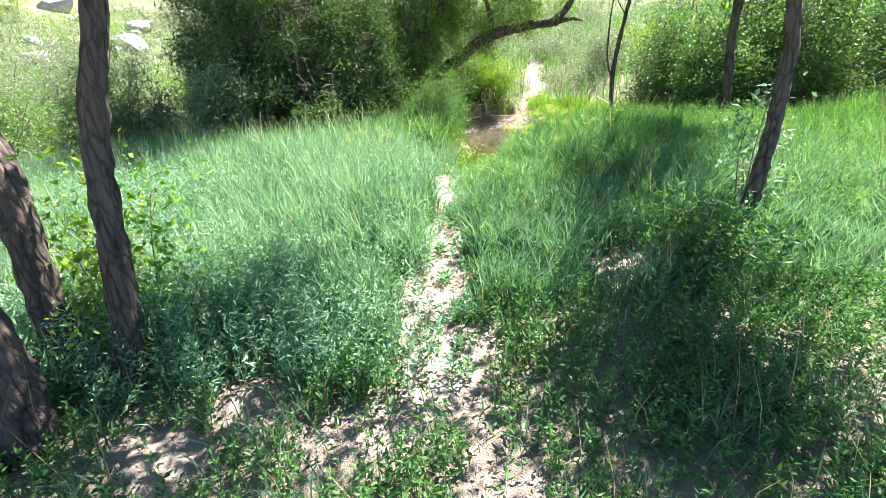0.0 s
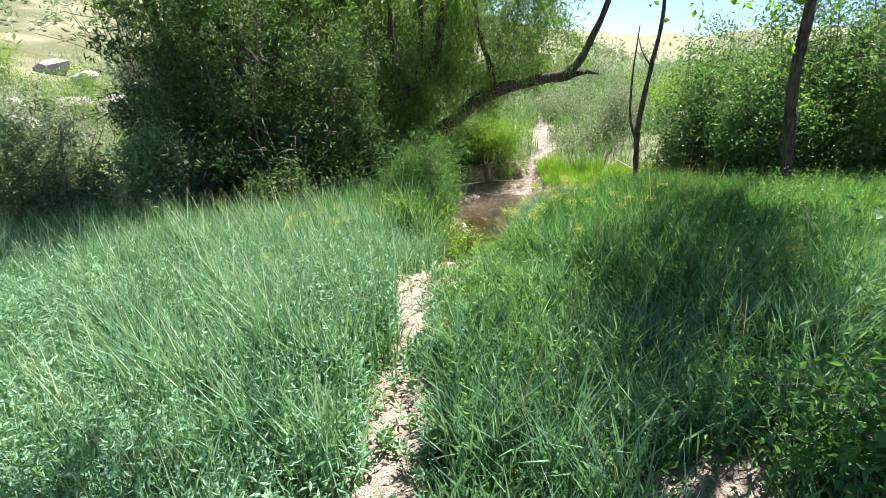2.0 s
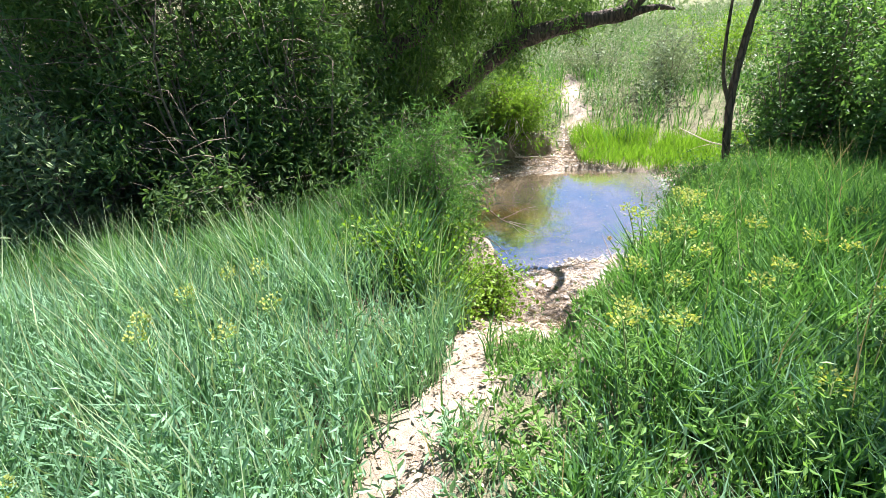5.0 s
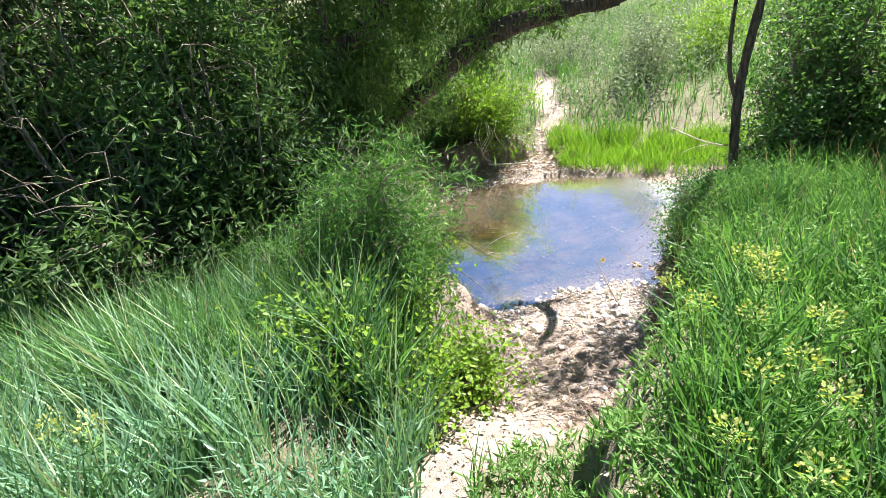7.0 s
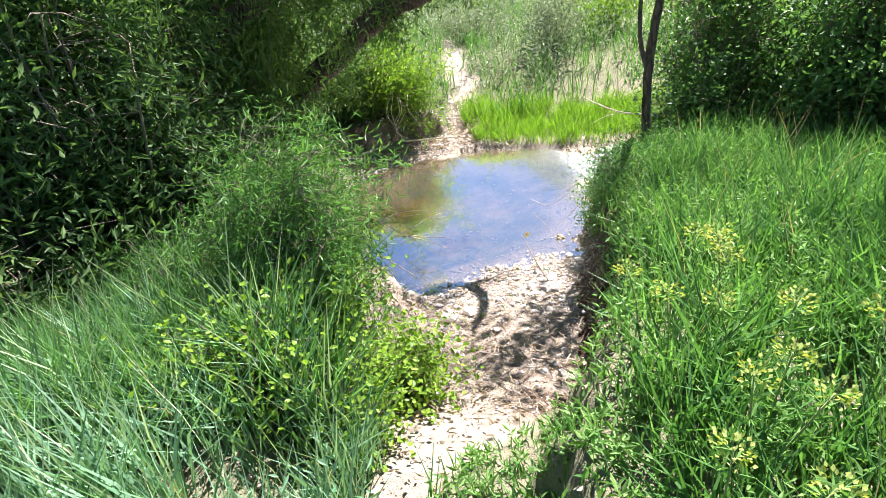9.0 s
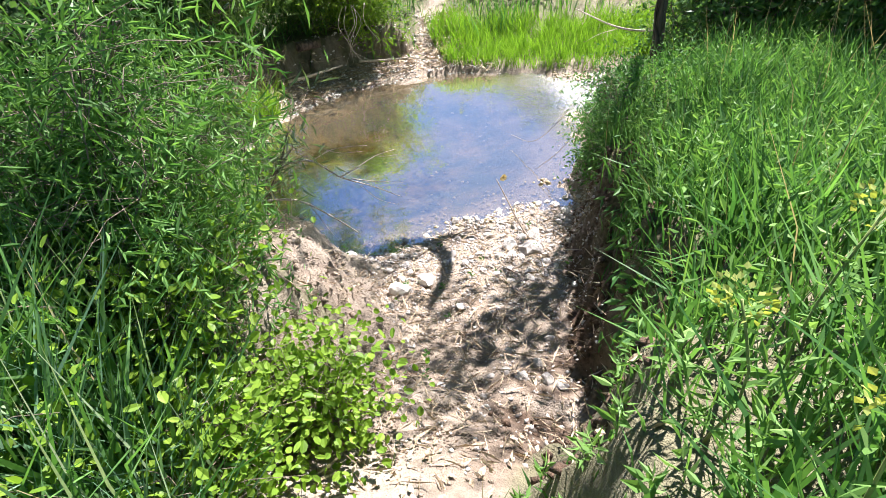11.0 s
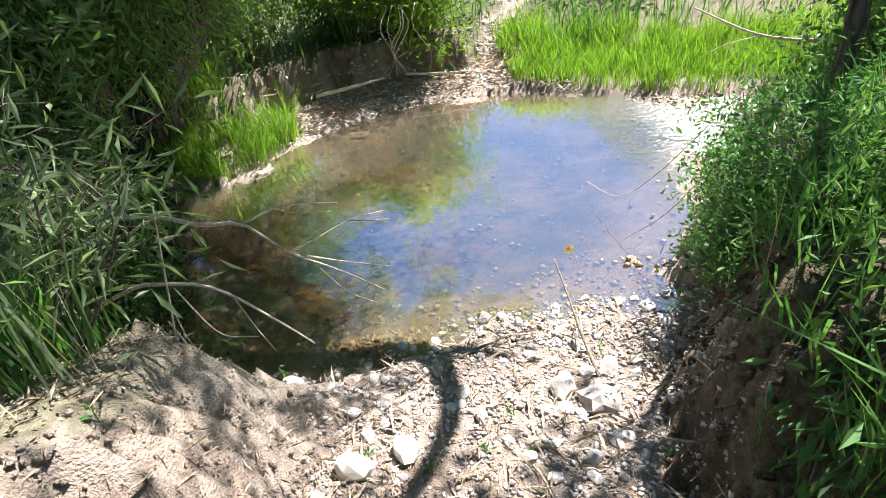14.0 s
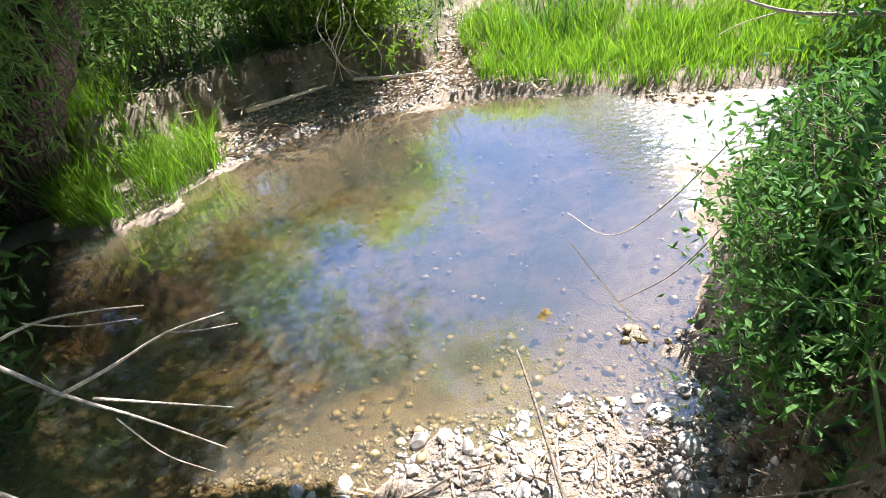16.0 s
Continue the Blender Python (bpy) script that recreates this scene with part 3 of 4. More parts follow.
weeds("meadow_weeds", "pale blue-green leafy weeds in the meadow", 12000, (-4.5, 0.1, 4.4, 8.2), M_PALEWEED, 0.34, (0.055, 0.015), 13, lambda x, y: left_on(x, y) * (1 - 0.8 * S(y, 6.5, 7.6)))
weeds("ground_weeds", "low leafy weeds over bare soil", 15000, (-3.5, 4.0, 2.8, 6.4), M_HERB, 0.22, (0.045, 0.016), 11, lambda x, y: 0.7 + 0.45 * wav(x, y, 4, 2))
weeds("bank_weeds", "fresh leafy weeds in the bank grass", 5000, (0.1, 5.5, 5.6, 10.5), M_FRESHWEED, 0.3, (0.05, 0.014), 11, right_side)
weeds("verge_weeds", "leafy green weeds overhanging the cut bank", 5000, (1.25, 4.2, 9.0, 12.2), M_HERB, 0.26, (0.05, 0.017), 12, lambda x, y: (1 - S(polydist(x, y, POND), 0.5, 0.9)) * S(x - 0.55 * (y - 9.2), 1.55, 1.75))
weeds("hillside_weeds", "pale scrubby weeds on the hillside", 9000, (-14, 12, 14.5, 28), M_SAGE, 0.6, (0.11, 0.03), 9, lambda x, y: 0.6 + 0.5 * wav(x, y, 0.9, 4))
weeds("far_scrub", "scattered scrub on the far hillside", 3500, (-45, 30, 27, 80), M_SAGE, 1.0, (0.4, 0.16), 8, lambda x, y: 0.5 + 0.5 * wav(x, y, 0.35, 2))
weeds("beach_litter_weeds", "small seedlings on the gravel", 260, (0.2, 1.9, 9.0, 10.6), M_HERB, 0.07, (0.03, 0.012), 8, lambda x, y: 0.5 + 0 * x)
weeds("cut_bank_weeds", "small weeds rooted on the cut bank face", 6000, (0.95, 2.9, 8.5, 11.9), M_HERB, 0.13, (0.035, 0.012), 9, lambda x, y: (0.06 + 0.8 * S(y, 10.2, 10.9)) * S(ground_z(x, y), 0.15, 0.4) * (1 - S(polydist(x, y, POND), 0.6, 0.9)))
weeds("slope_weeds", "pale scrubby weeds on the dry slope", 5000, (-14, -4.3, 5.0, 14.5), M_SAGE, 0.5, (0.1, 0.028), 9, lambda x, y: 0.7 + 0.4 * wav(x, y, 1.1, 3))


# ---------- woody plants ----------
def limb_part(name, points, radii, material, parent, n=24, sides=9, rough=0.12, label=""):
    V, F = tube(smooth_line(points, n), radii, sides, rough, int(abs(points[0][0]) * 97) + n)
    return under_thing(mesh_ob(name, V, F, material, smooth=True, label=label), parent)


def twig_leaves(centres, count, spread, length, width, droop, r, rounded=False):
    """Leaves in clumps round the given centres; droop pulls them down."""
    k = r.integers(0, len(centres), count)
    base = centres[k] + r.normal(size=(count, 3)) * spread
    d = r.normal(size=(count, 3)) + np.array([0, 0, -droop])
    if rounded:
        return round_leaves(base, d, length * (0.6 + 0.7 * r.random(count)), width * (0.7 + 0.6 * r.random(count)), r=r)
    return leaves(base, d, length * (0.6 + 0.8 * r.random(count)), width * (0.7 + 0.6 * r.random(count)), r=r)


def bush(name, at, height, radius, count, leaf, material, label, category="bush", stems=14, seed=1, droop=0.0, stem_r=0.008, bare_low=0.25, spread=0.07, group="", flare=1.0, lean=(0, 0), rounded=False, sparse=3):
    """Stems that fan out of the ground, side twigs, and leaves in clumps along them."""
    r = np.random.default_rng(seed)
    z0 = float(ground_z(at[0], at[1]))
    th = thing(name, (at[0], at[1], z0), label, category, group)
    pieces, tips = [], []
    for s in range(stems):
        a = r.random() * 2 * np.pi
        rad = radius * np.sqrt(r.random()) * flare
        hgt = height * (0.42 + 0.66 * r.random()) * (1 - 0.3 * (rad / (radius * flare + 1e-6)) ** 2)
        b0 = np.array([at[0] + 0.25 * rad * np.cos(a), at[1] + 0.25 * rad * np.sin(a), z0 - 0.03])
        top = np.array([at[0] + rad * np.cos(a) + lean[0], at[1] + rad * np.sin(a) + lean[1], z0 + hgt])
        mid = (b0 + top) / 2 + np.array([0, 0, 0.12 * hgt]) + r.normal(size=3) * 0.05 * hgt
        line = smooth_line([b0, mid, top], 7)
        pieces.append(tube(line, [stem_r * (0.7 + 0.6 * r.random()), stem_r * 0.3], 4))
        for f in np.linspace(bare_low, 1, 7):
            p = line[min(6, int(f * 6.0))]
            tips.append(p)
            for q in range(2):
                e = p + (r.normal(size=3) * np.array([1, 1, 0.5]) + np.array([0, 0, 0.25 - droop * 0.5])) * 0.16 * height ** 0.5 * (1.1 - 0.4 * f)
                tips.append(e)
                if stems < 40:
                    pieces.append(tube(np.array([p, (p + e) / 2 + [0, 0, 0.02], e]), [stem_r * 0.35, stem_r * 0.2], 3))
    if count > 5000:
        tips = [tips[k] for k in r.permutation(len(tips))[: len(tips) // sparse]]
    V, F = joined(pieces)
    tagged(under_thing(mesh_ob("branchwork", V, F, M_TWIG, smooth=True), th), kind="stuff")
    V, F = twig_leaves(np.array(tips), count, spread, leaf[0], leaf[1], droop, r, rounded)
    under_thing(mesh_ob("foliage", V, F, material), th)
    return th


def crown(parent, tips, count, leaf, material, spread, droop, seed, name="crown"):
    r = np.random.default_rng(seed)
    V, F = twig_leaves(np.array(tips), count, spread, leaf[0], leaf[1], droop, r)
    return under_thing(mesh_ob(name, V, F, material), parent)


def young_tree(line, radii, label, crown_at, crown_r, count, seed, branches=9):
    """A slim tree: leaning trunk, limbs and an airy crown overhead."""
    r = np.random.default_rng(seed)
    th = thing("tree", line[0], label, "tree", "trees on the near bank")
    limb_part("trunk", line, radii, M_BARK, th, 40, 11, 0.16)
    tips = []
    top = np.array(line[-1])
    for q in range(branches):
        a = r.random() * 2 * np.pi
        e = np.array(crown_at) + crown_r * np.array([np.cos(a), np.sin(a), 0.7 * r.normal() * 0.6]) * (0.5 + 0.5 * r.random())
        s = top - np.array([0, 0, r.random() * 0.6])
        m = (s + e) / 2 + r.normal(size=3) * 0.15
        limb_part("limb", [s, m, e], [radii[-1] * 0.6, 0.006], M_BARK, th, 10, 5, 0.08)
        ln = smooth_line([s, m, e], 8)[2:]
        for p in ln:
            for k in range(3):
                tips.append(p + r.normal(size=3) * 0.28)
    crown(th, tips, count, (0.09, 0.045), M_FRESH, 0.13, 0.4, seed)
    return th


# trees on the near bank
young_tree([(-1.6, 4.58, 1.2), (-1.55, 4.62, 1.5), (-1.48, 4.65, 1.84), (-1.44, 4.7, 2.22), (-1.38, 4.78, 2.6), (-1.28, 4.85, 2.96), (-1.05, 5.0, 4.0)], [0.08, 0.062, 0.052, 0.045], "leaning dark tree with furrowed bark", (0.7, 6.0, 4.9), 0.8, 4500, 21)
young_tree([(-1.9, 4.7, 1.2), (-1.95, 4.75, 1.63), (-1.93, 4.8, 2.08), (-1.95, 4.86, 2.4), (-2.2, 5.0, 3.2), (-2.4, 5.2, 4.2)], [0.09, 0.075, 0.065, 0.05], "leaning tree with broken dark bark", (-2.4, 5.6, 5.0), 1.2, 6000, 22)
young_tree([(-1.86, 4.22, 1.15), (-1.8, 4.22, 1.5), (-1.78, 4.25, 1.85), (-1.95, 4.3, 2.5), (-2.3, 4.4, 3.6)], [0.12, 0.1, 0.07], "thick leaning tree trunk with rough bark", (-2.6, 4.9, 4.8), 1.2, 5000, 23)
young_tree([(1.85, 5.62, 1.1), (1.9, 5.67, 1.45), (1.96, 5.72, 1.72), (2.02, 5.78, 2.05), (2.04, 5.8, 2.42), (2.01, 5.8, 2.8), (2.1, 5.7, 4.0)], [0.055, 0.046, 0.042, 0.035], "slim leaning tree with dark bark", (2.75, 5.45, 4.6), 0.75, 5000, 24, 12)
young_tree([(3.65, 9.5, 0.6), (3.68, 9.5, 1.2), (3.62, 9.5, 2.0), (3.68, 9.5, 2.8), (3.8, 9.6, 3.8)], [0.06, 0.055, 0.05, 0.04], "upright slim tree with dark bark", (2.5, 7.1, 4.6), 0.6, 5500, 25, 6)
forked = young_tree([(2.74, 11.15, 0.02), (2.7, 11.15, 1.1), (2.72, 11.15, 1.55), (2.84, 11.15, 2.2), (2.97, 11.2, 2.8), (3.0, 11.3, 3.6)], [0.038, 0.034, 0.026, 0.02], "thin dark forked tree at the water's edge", (3.3, 11.0, 4.3), 1.0, 1300, 26)
limb_part("limb", [(2.7, 11.15, 1.25), (2.6, 11.14, 1.6), (2.6, 11.12, 2.1), (2.66, 11.1, 2.7)], [0.022, 0.015, 0.006], M_BARK, forked, 14, 7, 0.1)
limb_part("limb", [(2.84, 11.15, 2.2), (2.7, 11.1, 2.4), (2.64, 11.1, 2.6)], [0.012, 0.003], M_BARK, forked, 10, 6, 0.1)

# the big willow over the stream
willow = thing("willow_tree", (-1.1, 13.15, 0.0), "old willow with dark furrowed bark leaning over the stream", "tree")
limb_part("trunk", [(-1.1, 13.15, -0.05), (-0.78, 13.05, 0.55), (-0.42, 12.98, 0.94), (-0.15, 12.85, 1.2), (0.34, 12.4, 1.6), (0.8, 12.0, 1.95), (1.35, 11.8, 2.1), (1.95, 11.7, 2.15)], [0.23, 0.17, 0.125, 0.1, 0.085, 0.065], M_BARK, willow, 56, 13, 0.14)
limb_part("limb", [(1.8, 11.7, 2.13), (2.05, 11.68, 2.3), (2.25, 11.65, 2.65), (2.42, 11.6, 3.05), (2.6, 11.6, 3.8)], [0.06, 0.045, 0.03], M_BARK, willow, 20)
limb_part("limb", [(0.93, 11.95, 2.0), (0.88, 11.9, 2.35), (0.74, 11.85, 2.9), (0.68, 11.8, 3.8)], [0.045, 0.035, 0.02], M_BARK, willow, 20)
limb_part("limb", [(-1.0, 13.1, 0.2), (-1.05, 12.6, 1.0), (-0.85, 12.1, 1.65), (-0.4, 11.9, 2.05), (0.05, 11.9, 2.35), (0.35, 12.1, 3.3)], [0.15, 0.11, 0.08, 0.05], M_BARK, willow, 30)
limb_part("limb", [(-0.5, 11.9, 1.98), (-0.45, 11.8, 2.5), (-0.4, 11.8, 3.4)], [0.05, 0.04, 0.03], M_BARK, willow, 16)
limb_part("limb", [(-0.15, 11.9, 2.2), (-0.05, 11.8, 2.7), (0.05, 11.8, 3.6)], [0.045, 0.04, 0.03], M_BARK, willow, 16)
limb_part("limb", [(1.93, 11.7, 2.14), (2.15, 11.62, 2.17), (2.3, 11.55, 2.14)], [0.045, 0.012], M_BARK, willow, 8)
r = np.random.default_rng(5)
tips = []
pieces = []
for q in range(210):
    s = np.array([-1.9 + 3.9 * r.random(), 11.4 + 1.9 * r.random(), 1.9 + 2.0 * r.random()])
    e = s + np.array([r.normal() * 0.25, r.normal() * 0.25, -0.25 - 0.55 * r.random()])
    if s[0] > 1.0 and e[2] < 2.0:
        e[2] = 2.0 + 0.3 * r.random()
    ln = smooth_line([s, (s + e) / 2 + [0.08 * r.normal(), 0.05, 0.1], e], 7)
    pieces.append(tube(ln, [0.006, 0.002], 3))
    tips += [*ln]
for q in range(120):
    s = np.array([-1.7 + 1.7 * r.random(), 11.9 + 0.8 * r.random(), 1.4 + 0.8 * r.random()])
    e = s + np.array([r.normal() * 0.12, r.normal() * 0.1, -0.4 - 0.5 * r.random()])
    ln = smooth_line([s, (s + e) / 2 + [0.05 * r.normal(), -0.05, 0.06], e], 7)
    pieces.append(tube(ln, [0.005, 0.002], 3))
    tips += [*ln]
for q in range(60):
    s = np.array([-0.6 + 1.7 * r.random(), 12.5 + 1.2 * r.random(), 2.1 + 1.4 * r.random()])
    e = s + np.array([r.normal() * 0.12, r.normal() * 0.1, -0.35 - 0.5 * r.random()])
    ln = smooth_line([s, (s + e) / 2 + [0.05 * r.normal(), -0.05, 0.06], e], 7)
    pieces.append(tube(ln, [0.005, 0.002], 3))
    tips += [*ln]
V, F = joined(pieces)
under_thing(mesh_ob("hanging_twigwork", V, F, M_TWIG), willow)
crown(willow, tips, 90000, (0.08, 0.015), M_WILLOW, 0.08, 0.9, 6)
r = np.random.default_rng(7)
tips = [np.array([-1.8 + 4.2 * r.random(), 10.3 + 3.0 * r.random(), 3.3 + 1.6 * r.random()]) for q in range(170)]
crown(willow, tips, 11000, (0.09, 0.02), M_WILLOW, 0.2, 0.6, 8)
tips = [np.array([-1.6 + 2.3 * r.random(), 12.4 + 2.2 * r.random(), 3.2 + 1.5 * r.random()]) for q in range(110)]
crown(willow, tips, 10000, (0.1, 0.03), M_WILLOW, 0.18, 0.6, 9)

# thicket on the near bank behind the meadow
for q, (x, y, h, rad) in enumerate([(-1.2, 10.8, 2.3, 0.6), (-2.0, 10.6, 3.0, 0.75), (-2.9, 10.5, 3.3, 0.85), (-3.1, 11.2, 2.8, 0.6), (-2.5, 11.5, 3.9, 0.95), (-1.5, 11.4, 3.3, 0.8), (-4.6, 10.2, 1.6, 0.7), (-3.5, 11.6, 3.9, 0.95), (-0.85, 11.15, 1.6, 0.5), (-1.6, 10.0, 1.3, 0.5), (-1.2, 11.6, 1.3, 0.5), (-0.75, 11.35, 0.9, 0.35), (-0.9, 13.9, 2.7, 0.75), (-2.0, 13.7, 3.0, 0.9), (-3.2, 13.8, 3.4, 1.0), (-1.5, 13.2, 1.6, 0.55), (-4.2, 13.0, 2.2, 0.8), (-2.9, 9.9, 1.2, 0.5)]):
    bush("thicket_bush", (x, y), h, rad, 15000 if q < 6 else 11000, (0.075, 0.021), M_SILVER if q in (3, 6, 7, 17) else M_DARKLEAF, "pale silvery willow bush with thin stems" if q in (3, 6, 7, 17) else "dense dark willow thicket with many thin stems", stems=28, seed=40 + q, droop=0.2, stem_r=0.012, spread=0.1, group="thicket by the stream", bare_low=0.05, sparse=7)
# trees added in the thicket; their crowns, out of view, shade the meadow
for q, (x, y) in enumerate([(-2.3, 10.9), (-3.1, 11.0), (-1.5, 11.8)]):
    r = np.random.default_rng(700 + q)
    z0 = float(ground_z(x, y))
    th = thing("shade_tree", (x, y, z0), "added dark-stemmed tree in the thicket, its crown out of view to cast shade", "tree", "trees in the thicket")
    top = (x + 0.2 * r.normal(), y - 0.2, z0 + 4.2)
    limb_part("trunk", [(x, y, z0 - 0.05), (x + 0.1, y - 0.05, z0 + 1.5), (x - 0.05, y - 0.1, z0 + 3.0), top], [0.08, 0.06, 0.03], M_BARK, th, 24, 9, 0.14)
    tips = []
    for k in range(11):
        a, f = 6.28 * r.random(), 0.4 + 0.6 * r.random()
        b0 = np.array([x, y, z0 + 4.2 * f])
        e = b0 + np.array([0.9 * np.cos(a), 0.9 * np.sin(a), 0.5 + 0.4 * r.random()])
        ln = smooth_line([b0, (b0 + e) / 2 + 0.1 * r.normal(size=3), e], 8)
        limb_part("limb", [tuple(b0), tuple(ln[4]), tuple(e)], [0.02, 0.005], M_BARK, th, 10, 5, 0.08)
        tips += [p + 0.16 * r.normal(size=3) for p in ln[2:] for _ in range(2)]
    # long unseen limbs with leaves, added only to shade the left meadow
    if q == 0:
        for k in range(12):
            b0 = np.array([x, y, z0 + 3.0 + 0.8 * r.random()])
            e = np.array([-2.4 + 1.7 * r.random(), 8.7 + 1.6 * r.random(), 4.5 + 0.6 * r.random()])
            ln = smooth_line([b0, (b0 + e) / 2 + np.array([0, 0, 0.4]), e], 10)
            limb_part("limb", [tuple(b0), tuple(ln[5]), tuple(e)], [0.025, 0.005], M_BARK, th, 12, 5, 0.08)
            tips += [p + 0.22 * r.normal(size=3) for p in ln[4:] for _ in range(4)]
    crown(th, tips, 9000 if q == 0 else 5000, (0.08, 0.026), M_WILLOW, 0.1, 0.4, 710 + q)
# bushes on the right bank
for q, (x, y, h, rad) in enumerate([(3.6, 11.5, 2.2, 0.6), (4.3, 12.0, 2.6, 0.8), (4.8, 11.0, 2.7, 0.9), (4.2, 10.7, 1.5, 0.5), (7.0, 11.6, 3.0, 1.0), (5.6, 10.9, 2.8, 0.95), (6.7, 10.2, 2.8, 1.0), (4.9, 12.9, 2.2, 0.9), (6.0, 8.6, 1.7, 0.9), (5.0, 9.9, 1.9, 0.7), (3.9, 10.3, 1.5, 0.5), (7.6, 9.0, 2.4, 1.0), (5.6, 6.6, 1.3, 0.8)]):
    pale = q in (8, 12)
    bush("bank_bush", (x, y), h, rad, 12000, (0.055, 0.026), M_SAGE if pale else M_BROADLEAF, "grey-green bush with fine pale leaves" if pale else "leafy green bush with many thin dark stems", stems=30, seed=60 + q, stem_r=0.013, spread=0.1, group="bushes on the bank", bare_low=0.3)
# far shore
bush("far_bush", (1.15, 14.45), 1.1, 0.55, 9000, (0.07, 0.016), M_FRESH, "yellow-green willow bush on the far shore", stems=22, seed=80, droop=0.5, spread=0.09)
bush("far_bush", (0.55, 14.6), 1.2, 0.6, 9000, (0.07, 0.016), M_WILLOW, "green willow bush above the eroded far bank", stems=22, seed=81, droop=0.5, spread=0.09)
bush("far_bush", (-0.4, 14.3), 2.2, 0.8, 10000, (0.07, 0.016), M_WILLOW, "green willow bush above the eroded far bank", stems=22, seed=82, droop=0.4, spread=0.1)
for q, (x, y, h, rad) in enumerate([(4.0, 16.0, 1.1, 0.7), (5.2, 16.8, 1.2, 0.9), (3.2, 18.0, 1.0, 0.8), (6.8, 16.0, 1.4, 1.0), (1.2, 18.5, 1.3, 1.0), (-1.0, 17.0, 1.6, 1.1), (8.5, 14.0, 1.6, 1.1), (-6.5, 13.5, 1.3, 1.0), (-8.5, 14.5, 1.3, 1.1), (-5.2, 15.0, 1.4, 1.1), (9, 20, 1.6, 1.5), (-10, 19, 1.5, 1.4), (5, 24, 1.5, 1.5), (-3, 22, 1.8, 1.5), (12, 27, 2, 2), (-14, 22, 1.6, 1.6)]):
    bush("hillside_bush", (x, y), h, rad, 4500, (0.06, 0.026), M_SAGE if q % 2 == 0 else M_FRESH, "pale grey-green sagebrush on the meadow" if q % 2 == 0 else "light green shrub on the meadow", stems=14, seed=100 + q, spread=0.12, group="hillside shrubs", bare_low=0.05)
for q, (x, y, h, rad) in enumerate([(-5.6, 10.6, 1.5, 0.8), (-6.6, 11.6, 1.6, 0.9), (-5.4, 12.4, 1.7, 0.9), (-7.8, 12.2, 1.5, 1.0), (-6.6, 9.4, 1.3, 0.8), (-8.6, 10.4, 1.4, 1.0), (-5.3, 8.9, 1.1, 0.6), (-7.4, 14.6, 1.7, 1.1), (-4.9, 7.2, 0.9, 0.6), (-9.6, 13.6, 1.6, 1.1)]):
    bush("slope_bush", (x, y), h, rad, 7000, (0.05, 0.017), M_SAGE if q % 3 else M_FRESHWEED, "pale grey-green sagebrush with grey stems" if q % 3 else "yellow-green scrub on the dry slope", stems=26, seed=500 + q, spread=0.11, group="scrub on the slope", bare_low=0.1, stem_r=0.012)
# foreground clump on the left bank
for q, (x, y, h, rad, n) in enumerate([(-0.1, 9.3, 0.92, 0.27, 11000), (-0.5, 9.5, 0.65, 0.3, 6000), (-0.2, 9.75, 0.8, 0.28, 7000)]):
    bush("herb_clump", (x, y), h, rad, n, (0.05, 0.0065), M_CLUMP, "tall feathery green herb clump on the bank edge", "plant", stems=34, seed=130 + q, stem_r=0.004, spread=0.05, group="herbs on the bank edge", lean=(0.08, 0))
for q, (x, y, h, rad, n) in enumerate([(0.06, 8.95, 0.3, 0.17, 1400), (0.22, 9.08, 0.35, 0.17, 1500), (0.3, 9.08, 0.3, 0.14, 1100), (0.02, 8.7, 0.26, 0.16, 900), (-0.05, 9.2, 0.4, 0.2, 1500), (-0.3, 8.8, 0.35, 0.22, 1500), (0.02, 9.5, 0.34, 0.16, 900)]):
    bush("rose_bush", (x, y), h, rad, n, (0.026, 0.017), M_FRESH, "low bright rose bush with rounded leaflets", "plant", stems=16, seed=140 + q, stem_r=0.003, spread=0.065, group="roses on the bank edge", rounded=True)
bush("young_willow", (-0.05, 10.3), 0.7, 0.3, 700, (0.085, 0.011), M_SILVER, "young willow with long silvery leaves", "plant", stems=12, seed=150, stem_r=0.005, spread=0.04, bare_low=0.5, lean=(0.12, 0.0))
bush("young_willow", (-0.3, 10.5), 0.8, 0.3, 1000, (0.085, 0.011), M_SILVER, "young willow with long silvery leaves", "plant", stems=12, seed=151, stem_r=0.005, spread=0.04, bare_low=0.4)
bush("tree_seedling", (1.98, 5.9), 1.0, 0.16, 260, (0.06, 0.024), M_PALEWEED, "pale leafy sapling beside the leaning trunk", "sapling", stems=5, seed=152, stem_r=0.006, spread=0.05, bare_low=0.6)
bush("tree_seedling", (-1.75, 5.1), 1.1, 0.35, 1300, (0.05, 0.026), M_FRESH, "leafy green sapling beside the leaning trunks", "sapling", stems=9, seed=153, stem_r=0.006, spread=0.06, bare_low=0.3)
bush("trunk_bush", (1.5, 5.3), 0.42, 0.38, 3000, (0.045, 0.02), M_HERB, "dense low green bush at the foot of the tree", stems=22, seed=154, stem_r=0.005, spread=0.05)
for q, (x, y, h, rad) in enumerate([(2.3, 10.75, 0.3, 0.2), (2.5, 11.1, 0.3, 0.22), (2.1, 10.35, 0.28, 0.2), (2.1, 10.62, 0.18, 0.1), (2.22, 10.88, 0.2, 0.12), (2.4, 11.15, 0.2, 0.12)]):
    bush("bank_shrub", (x, y), h, rad, 1900, (0.032, 0.011), M_HERB, "dark leafy shrub overhanging the cut bank", stems=18, seed=160 + q, stem_r=0.004, spread=0.06, group="shrubs on the cut bank", lean=(-0.04, 0.0))


